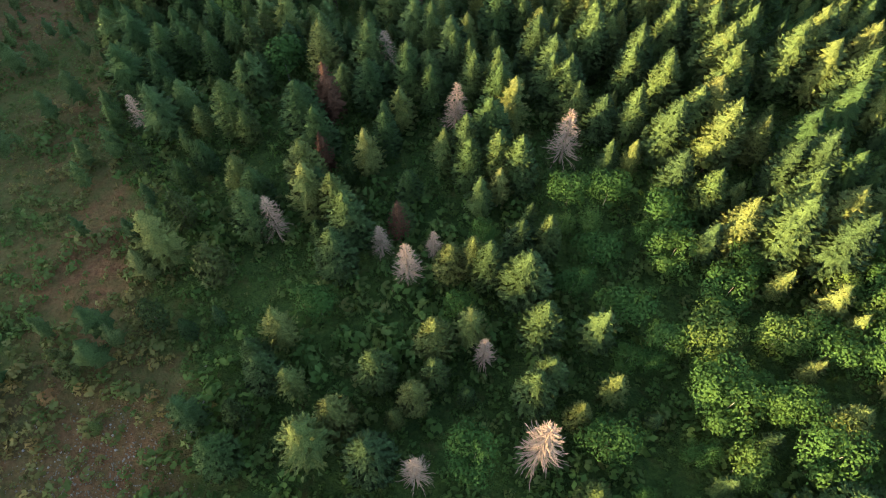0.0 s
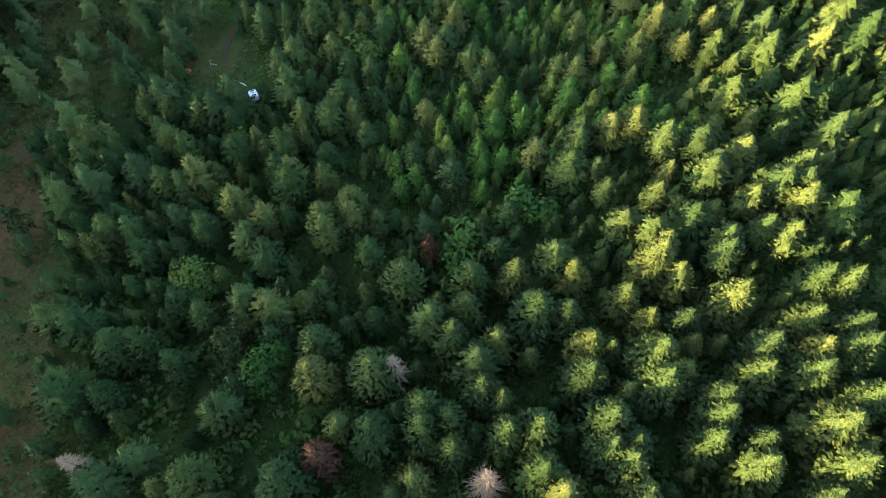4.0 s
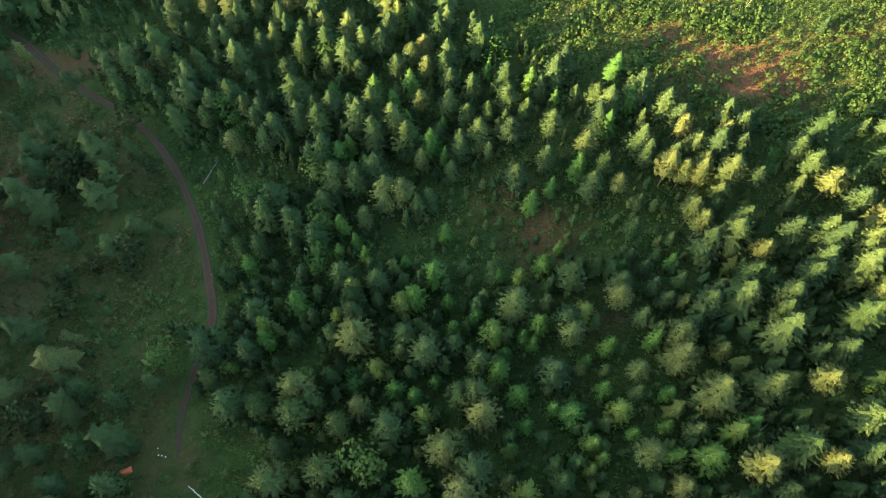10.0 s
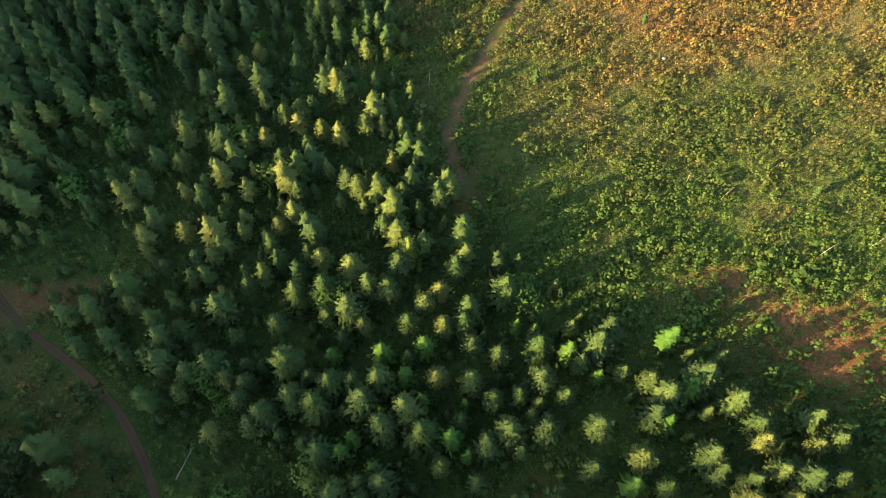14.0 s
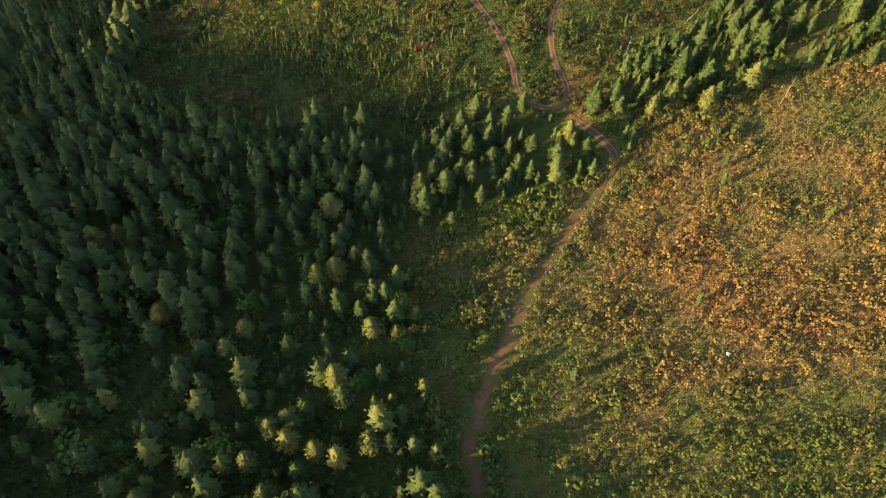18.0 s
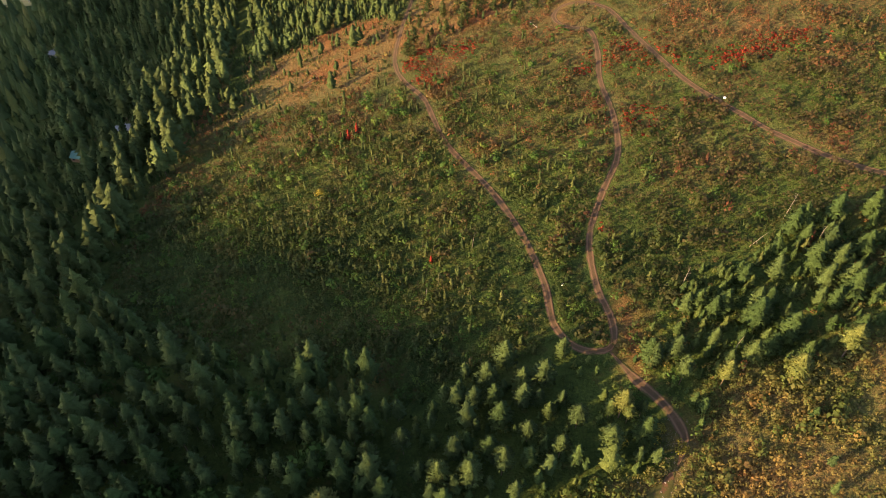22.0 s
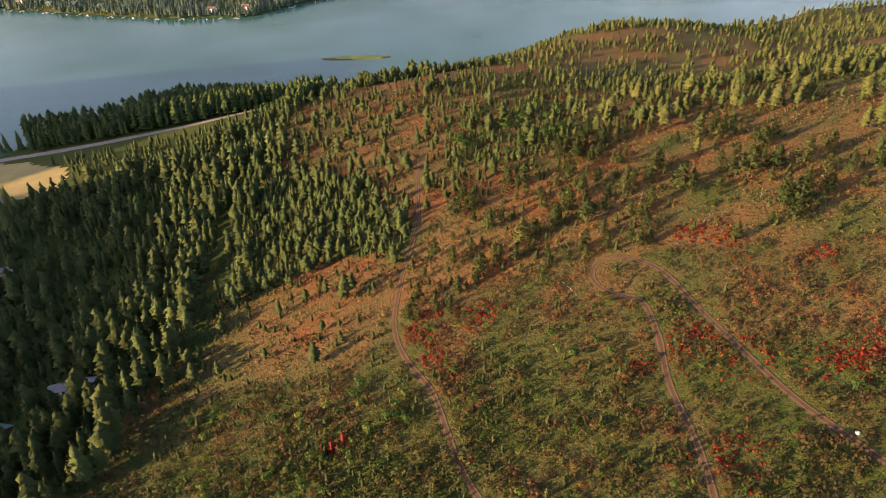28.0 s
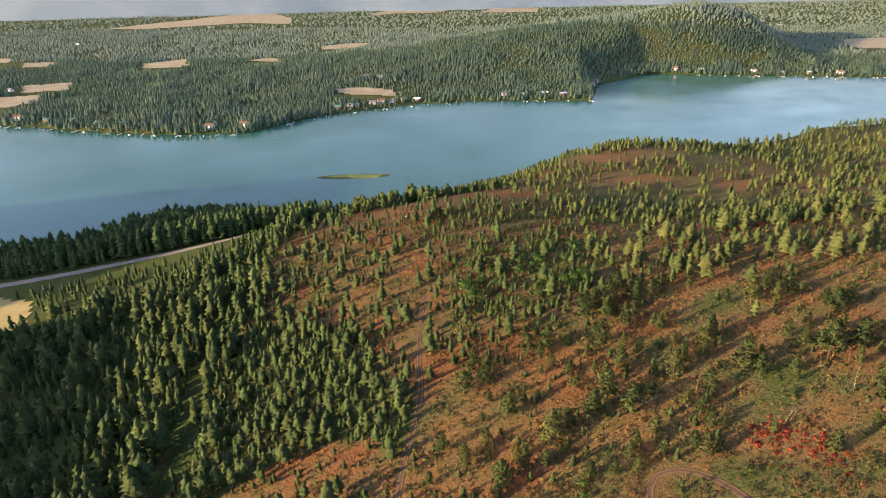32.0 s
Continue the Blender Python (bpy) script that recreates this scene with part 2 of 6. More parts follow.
WHITE = plain("white_painted_metal", (0.70, 0.71, 0.72), (0.80, 0.80, 0.80), 3.0, 0.4, 0.0, 0.05)
DARK = plain("dark_rubber", (0.015, 0.015, 0.016), (0.03, 0.03, 0.03), 6.0, 0.7)
GLASS = plain("tinted_window", (0.02, 0.025, 0.03), (0.035, 0.04, 0.05), 3.0, 0.1, 0.0, 0.0)
ORANGE = plain("orange_tarpaulin", (0.42, 0.09, 0.03), (0.52, 0.13, 0.05), 3.0, 0.6)
ROOF_GREY = plain("grey_metal_roof", (0.12, 0.13, 0.14), (0.19, 0.20, 0.21), 1.0, 0.45, 0.2, 0.05)
ROOF_GREEN = plain("green_metal_roof", (0.06, 0.16, 0.13), (0.09, 0.21, 0.17), 1.0, 0.5, 0.2, 0.05)
ROOF_BROWN = plain("brown_shingle_roof", (0.12, 0.07, 0.05), (0.20, 0.12, 0.08), 1.5, 0.9)
SIDING = plain("pale_siding", (0.55, 0.50, 0.42), (0.70, 0.66, 0.58), 1.0, 0.8)
TIMBER = plain("brown_timber", (0.16, 0.10, 0.06), (0.28, 0.18, 0.11), 2.0, 0.85)
ASPHALT = plain("grey_asphalt", (0.16, 0.145, 0.13), (0.24, 0.22, 0.20), 0.6, 0.9)
STRAW = plain("mown_straw_field", (0.225, 0.190, 0.110), (0.315, 0.275, 0.162), 0.05, 0.95)
MEADOW = plain("green_meadow", (0.10, 0.15, 0.04), (0.20, 0.22, 0.06), 0.08, 0.95)


# ---------------------------------------------------------------- plan: the lie of the land
LAKE = -84.0


def lattice(x, y, size, seed):
    """Smooth value noise, 0 to 1."""
    u, v = np.asarray(x, float) / size, np.asarray(y, float) / size
    i, j = np.floor(u).astype(int), np.floor(v).astype(int)
    fu, fv = u - i, v - j
    fu, fv = fu * fu * (3 - 2 * fu), fv * fv * (3 - 2 * fv)

    def cell(a, b):
        k = np.sin(a * 127.1 + b * 311.7 + seed * 74.7) * 43758.5453
        return k - np.floor(k)
    return (cell(i, j) * (1 - fu) + cell(i + 1, j) * fu) * (1 - fv) + (cell(i, j + 1) * (1 - fu) + cell(i + 1, j + 1) * fu) * fv


def smooth(a, b, v):
    k = np.clip((v - a) / (b - a), 0, 1)
    return k * k * (3 - 2 * k)


# soft swells on a regular grid of 120 m, rows from south to north
SWELLS = np.array([-0.1, -0.0, 4.3, 11.4, -0.2, -1.8, 0.6, -0.1, -0.0, -0.6, -0.9, 2.8, 7.0, 3.0, 8.4, 2.6, 0.1, 0.5, -2.2, -1.1, 4.6, -2.5, -11.9, -0.1, -1.7, 2.2, 3.4, -6.1, -0.1, 8.7, 7.2, -3.4, 10.0, 6.4, 6.3, 6.4, -7.7, 0.6, -4.9, -2.5, -5.6, -0.4, 8.8, 4.2, 3.3, -4.3, -1.4, -14.4, -1.6, 12.5, 7.0, 13.1, -0.3, -1.1, -2.1, 0.7, -8.3, -0.9, 6.2, 8.2, 25.2, -0.8, -6.6, -4.1, 0.6, -10.9, -9.2, 15.8, -2.7, 20.2, 3.8, -9.2, -6.7, -2.0, 4.4, 12.4, 19.6, -26.8, -18.0, 4.6, 3.7, -1.8, -0.0, -4.0, -14.2, -5.0, 34.4, 11.6, -6.3, 7.5, 0.2, -0.1, -6.6, -26.2, -43.3, 0.0, -6.4, -27.4, -4.9]).reshape(11, 9)


def near_land(x, y):
    xc, yc = np.clip(x, -480, 430), np.clip(y, -70, 1140)
    z = 24 - 0.072 * yc + 0.09 * xc
    for r in range(11):
        for c in range(9):
            z = z + SWELLS[r, c] * np.exp(-((xc + 480 - 120 * c) ** 2 + (yc + 60 - 120 * r) ** 2) / 24200)
    return z + 0.5 * (lattice(x, y, 27, 3) - 0.5)


def near_shore(x):
    return np.interp(x, [-900, -450, -390, -300, -275, -190, -64, 60, 250, 500, 1500], [800, 915, 945, 955, 1025, 1075, 1100, 1125, 1160, 1220, 1350])


def far_shore(x):
    return np.interp(x, [-2500, -663, -473, -380, -282, -213, -150, -42, 106, 248, 290, 430, 583, 877, 2500],
                     [1600, 1408, 1355, 1338, 1342, 1431, 1475, 1531, 1551, 1549, 1690, 1815, 1787, 1741, 1700])


def far_land(x, y):
    z = -84 + 3 * smooth(-12, 40, y - far_shore(x)) + 6 * smooth(100, 900, y - far_shore(x)) + 5 * (lattice(x, y, 240, 5) - 0.3)
    for cx, cy, a, sx, sy in ((660, 2180, 78, 110, 170), (440, 2110, 62, 160, 170), (190, 1990, 48, 180, 170), (-60, 1860, 16, 200, 170), (770, 2210, 30, 60, 130)):
        z = z + a * np.exp(-((x - cx) / sx) ** 2 / 2 - ((y - cy) / sy) ** 2 / 2) * smooth(0, 170, y - far_shore(x))
    return z


def land(x, y):
    x, y = np.asarray(x, float), np.asarray(y, float)
    s = smooth(-25, 40, y - near_shore(x))
    f = smooth(-14, 4, y - far_shore(x))
    spit = 9.1 * np.exp(-(((x + 112) / 82) ** 2 + ((y - 1139 - 0.06 * (x + 112)) / 17) ** 2) / 2)
    z = (near_land(x, y) * (1 - s) + (spit - 92) * s) * (1 - f) + f * far_land(x, y)
    # an unseen ridge added far to the west, its crest shaped to keep the low sun off the valley
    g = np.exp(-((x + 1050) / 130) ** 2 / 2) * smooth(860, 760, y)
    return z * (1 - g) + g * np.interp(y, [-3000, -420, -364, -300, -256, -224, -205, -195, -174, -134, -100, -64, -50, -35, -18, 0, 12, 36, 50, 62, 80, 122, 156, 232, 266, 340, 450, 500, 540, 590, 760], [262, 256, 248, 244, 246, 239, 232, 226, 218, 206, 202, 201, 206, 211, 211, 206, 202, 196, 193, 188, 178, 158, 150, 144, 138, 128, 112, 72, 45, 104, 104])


def inside(poly, x, y):
    x, y = x + 9 * (lattice(x, y, 13, 51) - 0.5), y + 9 * (lattice(x, y, 13, 52) - 0.5)
    hit = np.zeros(np.shape(x), bool)
    for (x0, y0), (x1, y1) in zip(poly, poly[1:] + poly[:1]):
        if y0 != y1:
            hit ^= ((y0 > y) != (y1 > y)) & (x < (x1 - x0) * (y - y0) / (y1 - y0) + x0)
    return hit


def spline(points, step=1.5):
    """A smooth line through the points, sampled every step metres."""
    p = np.array([points[0], *points, points[-1]], float)
    out = []
    for a, b, c, d in zip(p, p[1:], p[2:], p[3:]):
        n = max(2, int(np.hypot(*(c - b)) / step))
        for k in np.arange(n) / n:
            out.append(0.5 * (2 * b + (c - a) * k + (2 * a - 5 * b + 4 * c - d) * k * k + (3 * b - a - 3 * c + d) * k ** 3))
    return np.array(out + [p[-1]])


# dirt tracks: the lower one comes up from the valley forest, the others climb the hill by a hairpin
TRACK_LINES = {
    "track_valley": ([(-125, 283), (-113, 273), (-101, 262), (-85, 251), (-75, 242), (-67, 231), (-60, 217), (-56, 206), (-53, 195), (-54, 186), (-55, 176), (-54, 168)], 1.1),
    "track_hairpin": ([(-29, 721), (-31, 690), (-31, 661), (-30, 640), (-32, 620), (-35, 600), (-37, 575), (-36, 562), (-32, 549), (-24, 533), (-20, 518), (-15, 501), (-2, 475), (6, 453), (10, 435), (11, 421), (16, 413), (23, 412), (25, 419), (23, 432),
                       (24, 449), (30, 465), (37, 480), (39, 499), (38, 519), (40, 538), (39, 552), (31, 559), (28, 568), (32, 575), (40, 574), (48, 564), (53, 546), (57, 531), (64, 509), (74, 489), (82, 475), (96, 458), (120, 440)], 1.2),
    "track_link": ([(23, 411), (27, 403), (32, 395), (34, 387), (31, 381)], 1.5),
    "track_lower": ([(30, 380), (21, 369), (15, 360), (8, 350), (1, 336), (-4, 324), (-8, 312), (-6, 298), (-1, 288)], 3.2),
}
TRACKS = {name: (spline(pts), half) for name, (pts, half) in TRACK_LINES.items()}
ALL_TRACK = np.concatenate([t for t, _ in TRACKS.values()])


def off_track(x, y):
    d = np.full(np.shape(x), 1e9)
    for k in range(0, len(ALL_TRACK), 1):
        d = np.minimum(d, (x - ALL_TRACK[k, 0]) ** 2 + (y - ALL_TRACK[k, 1]) ** 2)
    return np.sqrt(d)


# clearings and stands
CLEAR_SOUTH = [(-22, 338), (-17, 311), (-9, 294), (-2, 280), (6, 271), (18, 260), (33, 251), (45, 238), (70, 230), (130, 222), (260, 230), (260, 400), (103, 408), (65, 403), (39, 396), (30, 385), (23, 382), (7, 379), (-9, 377), (-24, 371), (-25, 342)]
CLEAR_NORTH = [(-76, 421), (-55, 417), (-27, 405), (6, 411), (27, 411), (44, 428), (73, 438), (116, 446), (260, 470), (260, 545), (120, 555), (60, 572), (0, 580), (-35, 560), (-70, 552), (-121, 560), (-126, 560), (-129, 530), (-131, 500), (-126, 450)]
CAMP = [(-62, 164), (-56, 180), (-45, 176), (-39, 164), (-42, 150), (-54, 148)]
GLADE = [(2, 228), (-12, 218), (-20, 206), (0, 197), (20, 194), (28, 207), (16, 222)]
WEST_EDGE = ([-70, 0, 25, 42, 53, 81, 100, 118, 141, 165, 172, 206, 226, 246, 262, 275, 300], [-20, -27, -33, -38, -48, -60, -66, -74, -86, -70, -57, -57, -65, -80, -102, -118, -300])
GROVE = [(-18, 148), (0, 153), (30, 150), (46, 145), (44, 134), (27, 128), (12, 120), (-2, 116), (-15, 124)]
BARE_HILL = [(-139, 800), (-125, 860), (-91, 905), (-35, 870), (-24, 760), (-26, 722), (-34, 684), (-61, 703), (-90, 728), (-121, 747)]
DENSE_HILL = [(-135, 762), (-90, 726), (-61, 699), (-36, 645), (-33, 610), (-54, 623), (-73, 621), (-88, 620), (-106, 606), (-115, 640), (-124, 690)]
DARK_CLUMP = [(-16, 757), (6, 787), (48, 749), (43, 689), (27, 674), (6, 667), (-17, 702)]
SPARSE_HILL = [(-31, 694), (10, 660), (64, 635), (66, 592), (50, 560), (36, 572), (10, 560), (-29, 600)]
BROWN_SLOPE = [(-104, 604), (-72, 617), (-34, 604), (-33, 545), (-62, 548), (-112, 548)]
RED_SLOPE = [(52, 592), (95, 605), (135, 585), (140, 530), (80, 540), (58, 560)]
STRIP = [(-122, 585), (-110, 590), (-116, 628), (-123, 666), (-133, 717), (-138, 775), (-140, 790), (-146, 790), (-143, 722), (-136, 674), (-127, 634)]
FIELD = [(-420, 800), (-318, 780), (-285, 810), (-296, 840), (-343, 862), (-420, 862)]
ROAD_LINE = [(-600, 830), (-440, 862), (-369, 872), (-320, 879), (-257, 892), (-196, 910), (-150, 940), (-90, 985), (0, 1015)]
ROAD = spline(ROAD_LINE, 4.0)


def road_gap(x, y):
    d = np.full(np.shape(x), 1e9)
    for k in range(len(ROAD)):
        d = np.minimum(d, (x - ROAD[k, 0]) ** 2 + (y - ROAD[k, 1]) ** 2)
    return np.sqrt(d)


def open_ground(x, y):
    """1 in the brush clearings, 0 under the stands."""
    return inside(CLEAR_SOUTH, x, y) | inside(CLEAR_NORTH, x, y)


def west_open(x, y):
    return (y < 275) & (x < np.interp(y, *WEST_EDGE))


def tree_cover(x, y):
    """The chance that a tree stands at a place of the planting grid."""
    c = np.where(y < 440, 0.86, 0.86) * (0.75 + 0.5 * lattice(x, y, 16, 11))
    c = np.where((y < 72) & (x > -40) & (x < 16), 0.42, c)
    c = np.where((y > 190) & (y < 345) & (x > -85), 0.80 + 0.35 * smooth(0.35, 0.65, lattice(x, y, 18, 14)), c)
    c = np.where((y > 375) & (y < 450) & (x > -30), 1.0, c)
    c = np.where(inside(GROVE, x, y), 1.0, c)
    c = np.where((y > 545) & (x > -118), 0.26 + 0.30 * smooth(0.4, 0.75, lattice(x, y, 20, 12)), c)
    c = np.where((y > 590) & (x > 50), 0.14 + 0.36 * smooth(0.35, 0.7, lattice(x, y, 24, 13)), c)
    c = np.where((y > 745) & (x > -20), 0.18 + 0.40 * smooth(0.3, 0.7, lattice(x, y, 34, 13)), c)
    c = np.where(inside(BARE_HILL, x, y), 0.12 + 0.28 * smooth(0.4, 0.8, lattice(x, y, 17, 18)), c)
    c = np.where(inside(SPARSE_HILL, x, y), 0.26 + 0.28 * smooth(0.5, 0.8, lattice(x, y, 12, 19)), c)
    c = np.where(inside(BROWN_SLOPE, x, y), 0.11, c)
    c = np.where(inside(RED_SLOPE, x, y), 0.10 + 0.3 * smooth(0.55, 0.85, lattice(x, y, 12, 20)), c)
    c = np.where(inside(DENSE_HILL, x, y), 0.85 + 0.4 * lattice(x, y, 14, 15), c)
    c = np.where(inside(DARK_CLUMP, x, y), 0.35 + 0.7 * lattice(x, y, 12, 15), c)
    c = np.where((y > 930) & (x < 40), 0.95, c)
    c = np.where(inside(CLEAR_SOUTH, x, y), 0.012, c)
    c = np.where(inside(CLEAR_NORTH, x, y), 0.02 + 0.5 * smooth(0.45, 0.75, lattice(x, y, 22, 16)) * (x < 40) * smooth(400, 440, y), c)
    c = np.where(inside(GLADE, x, y), 0.16, c)
    c = np.where(west_open(x, y), np.where(y < 130, 0.24, 0.34), c)
    c = np.where(inside(STRIP, x, y), 0.03, c)
    for cx, cy, sx, sy in ((-98, 272, 17, 6), (140, 1004, 34, 20), (158, 935, 30, 10), (-44, 852, 16, 9), (210, 745, 40, 12)):
        c = np.where(((x - cx) / sx) ** 2 + ((y - cy) / sy) ** 2 < 1 + 0.8 * (lattice(x, y, 11, 17) - 0.5), 0.04, c)
    c = np.where(inside(CAMP, x, y) | inside(FIELD, x, y), 0.0, c)
    return c


def autumn(x, y):
    """How far the brush has turned, 0 green to 1 red."""
    a = 0.18 + 0.14 * lattice(x, y, 14, 21)
    south = inside(CLEAR_SOUTH, x, y)
    a = np.where(south, 0.11 + 0.24 * smooth(235, 335, y) + 0.10 * smooth(60, 100, x) * (1 - smooth(262, 285, y)) + 0.05 * smooth(0, 30, x) + 0.17 * smooth(-8, 50, x) * smooth(270, 390, y + 0.25 * x) - 0.17 * smooth(358, 390, y) + 0.04 * smooth(300, 340, y) + (0.22 * (lattice(x, y, 24, 28) - 0.5) + 0.20 * (lattice(x, y, 7, 22) - 0.5)) * (0.4 + 0.6 * smooth(250, 330, y)), a)
    north = (y > 400) & (x > -135)
    hill = 0.27 + 0.38 * smooth(430, 545, y + 0.15 * x) + 0.08 * smooth(10, 50, x) * (1 - smooth(470, 510, y)) + 0.32 * (lattice(x, y, 18, 23) - 0.5) + 0.26 * (lattice(x, y, 6, 24) - 0.5)
    a = np.where(north & ~south, hill, a)
    a = np.where((y > 550) & (x > -122) & ~inside(CLEAR_NORTH, x, y), 0.70 - 0.09 * smooth(40, 80, x) + 0.34 * (lattice(x, y, 26, 25) - 0.5) + 0.34 * (lattice(x, y, 8, 27) - 0.5), a)
    a = np.where(west_open(x, y), 0.24 + 0.34 * lattice(x, y, 9, 26), a)
    a = np.where(inside(DENSE_HILL, x, y), 0.40 + 0.3 * (lattice(x, y, 9, 29) - 0.5), a)
    # the strip gets a dark green that stands in for the trees' shadow
    a = np.where(inside(STRIP, x, y), 0.08, a)
    return np.clip(a, 0, 1)


def bare_soil(x, y):
    b = np.where(open_ground(x, y), 0.12, 0.05) + 0.0 * x
    b = np.where(west_open(x, y), 0.30, b)
    for cx, cy, sx, sy, k in ((-40, 14, 8, 9, 0.8), (-49, 40, 4, 11, 0.5), (50, 256, 12, 8, 0.22), (-57, 168, 7, 7, 0.4), (-3, 292, 6, 8, 0.5), (19, 367, 3, 5, 0.9), (10, 353, 3, 5, 0.8), (2, 338, 2.5, 5, 0.7), (33, 388, 3, 6, 0.5),
                              (27, 407, 4, 4, 0.5), (29, 419, 2.5, 8, 0.9), (5, 588, 4, 3, 1.2), (30, 566, 4, 7, 0.7), (-64, 78, 6, 14, 0.4), (-90, 100, 10, 25, 0.4), (-30, 720, 10, 12, 0.6), (140, 1004, 30, 25, 0.8), (-45, 852, 14, 10, 0.8), (14, 211, 5, 6, 0.8), (5, 221, 4, 4, 0.6), (21, 191, 4, 3, 0.6), (56, 246, 8, 5, 0.42), (47, 265, 5, 3, 0.4), (-100, 268, 14, 3.5, 1.0), (-113, 230, 8, 8, 0.5), (-103, 205, 6, 16, 0.5), (-86, 130, 8, 18, 0.4), (-52, 56, 4, 6, 0.5), (-57, 44, 6, 5, 0.5), (62, 249, 7, 6, 0.7), (55, 257, 6, 2.5, 0.5), (70, 242, 5, 4, 0.6), (45, 263, 5, 2, 0.5), (58, 278, 3, 3, 0.5), (88, 254, 12, 4, 0.45)):
        b = b + k * np.exp(-((x - cx) / sx) ** 2 / 2 - ((y - cy) / sy) ** 2 / 2)
    return b


# ---------------------------------------------------------------- mesh helpers
def grid_mesh(name, xs, ys, height):
    X, Y = np.meshgrid(xs, ys)
    Z = height(X, Y)
    nx, ny = len(xs), len(ys)
    i = np.arange((nx - 1) * (ny - 1))
    a = i // (nx - 1) * nx + i % (nx - 1)
    return raw_mesh(name, np.stack([X.ravel(), Y.ravel(), Z.ravel()], 1), np.stack([a, a + 1, a + nx + 1, a + nx], 1)), X.ravel(), Y.ravel()


def raw_mesh(name, verts, faces, normals=None, tones=None, smooth_faces=False):
    """A mesh from arrays of corners and of faces with one number of corners; the normals of leaves follow the whole crown."""
    me = bpy.data.meshes.new(name)
    k = faces.shape[1]
    me.vertices.add(len(verts))
    me.vertices.foreach_set("co", np.ascontiguousarray(verts, np.float32).ravel())
    me.loops.add(faces.size)
    me.loops.foreach_set("vertex_index", np.ascontiguousarray(faces, np.int32).ravel())
    me.polygons.add(len(faces))
    me.polygons.foreach_set("loop_start", np.arange(0, faces.size, k, dtype=np.int32))
    me.update(calc_edges=True)
    if smooth_faces or normals is not None:
        me.polygons.foreach_set("use_smooth", np.ones(len(faces), bool))
    if normals is not None:
        me.attributes.new("custom_normal", "FLOAT_VECTOR", "POINT").data.foreach_set("vector", np.ascontiguousarray(normals, np.float32).ravel())
    if tones is not None:
        put(me, "tone", tones)
        put(me, "own", np.ones(len(verts)))
    return me


def put(me, name, values):
    me.attributes.new(name, "FLOAT", "POINT").data.foreach_set("value", np.ascontiguousarray(values, np.float32))


def planted(name, shape, places, sizes, turns, tones, material, label, category, leans=None):
    """Many copies of one shape (corners, faces) joined into a single mesh of kind stuff."""
    verts, faces = shape[:2]
    n, m = len(places), len(verts)
    if n == 0:
        return None
    c, s = np.cos(turns)[:, None], np.sin(turns)[:, None]
    sx, sz = sizes[:, 0][:, None], sizes[:, 1][:, None]
    out = np.empty((n, m, 3), np.float32)
    out[:, :, 0] = (verts[None, :, 0] * c - verts[None, :, 1] * s) * sx + places[:, 0][:, None]
    out[:, :, 1] = (verts[None, :, 0] * s + verts[None, :, 1] * c) * sx + places[:, 1][:, None]
    out[:, :, 2] = verts[None, :, 2] * sz + places[:, 2][:, None]
    allf = (faces[None] + (np.arange(n) * m)[:, None, None]).reshape(-1, faces.shape[1])
    face_up = None
    if len(shape) > 2:
        nv, face_up = shape[2], np.empty((n, m, 3), np.float32)
        face_up[:, :, 0] = nv[None, :, 0] * c - nv[None, :, 1] * s
        face_up[:, :, 1] = nv[None, :, 0] * s + nv[None, :, 1] * c
        face_up[:, :, 2] = nv[None, :, 2]
        face_up = face_up.reshape(-1, 3)
    me = raw_mesh(name, out.reshape(-1, 3), allf, face_up, np.repeat(tones, m))
    me.materials.append(material)
    return tagged(new(name, me), label, category, kind="stuff")


def part(name, bm, material, parent, label=""):
    """One bmesh as a mesh object under a thing or a part."""
    me = bpy.data.meshes.new(name)
    bm.to_mesh(me)
    bm.free()
    me.materials.append(material)
    ob = new(name, me)
    ob.parent = parent
    return tagged(ob, label) if label else ob


def mesh_part(name, shape, material, parent, label=""):
    me = raw_mesh(name, *shape)
    me.materials.append(material)
    ob = new(name, me)
    ob.parent = parent
    return tagged(ob, label) if label else ob


def box(bm, x0, y0, z0, x1, y1, z1, bevel=0.0):
    made = bmesh.ops.create_cube(bm, size=1.0, matrix=Matrix.Translation(((x0 + x1) / 2, (y0 + y1) / 2, (z0 + z1) / 2)) @ Matrix.Diagonal((x1 - x0, y1 - y0, z1 - z0, 1)))
    if bevel:
        edges = list({e for v in made["verts"] for e in v.link_edges})
        bmesh.ops.bevel(bm, geom=edges, offset=bevel, segments=2, affect="EDGES")
    return bm


def rod(bm, a, b, r0, r1, sides=7):
    a, b = Vector(a), Vector(b)
    turn = (b - a).to_track_quat("Z", "Y").to_matrix().to_4x4()
    bmesh.ops.create_cone(bm, cap_ends=True, segments=sides, radius1=r0, radius2=r1, depth=(b - a).length, matrix=Matrix.Translation((a + b) / 2) @ turn)
    return bm


# ---------------------------------------------------------------- shapes of plants, one metre high or wide before planting
def outward(verts, faces, normals):
    """Faces wound so that their fronts look the way of their normals."""
    verts, faces, normals = np.array(verts, float), np.array(faces), np.array(normals, float)
    normals /= np.linalg.norm(normals, axis=1)[:, None] + 1e-9
    a, b, c = verts[faces[:, 0]], verts[faces[:, 1]], verts[faces[:, 2]]
    back = (np.cross(b - a, c - a) * normals[faces].mean(axis=1)).sum(axis=1) < 0
    faces[back] = faces[back][:, ::-1]
    return verts, faces, normals


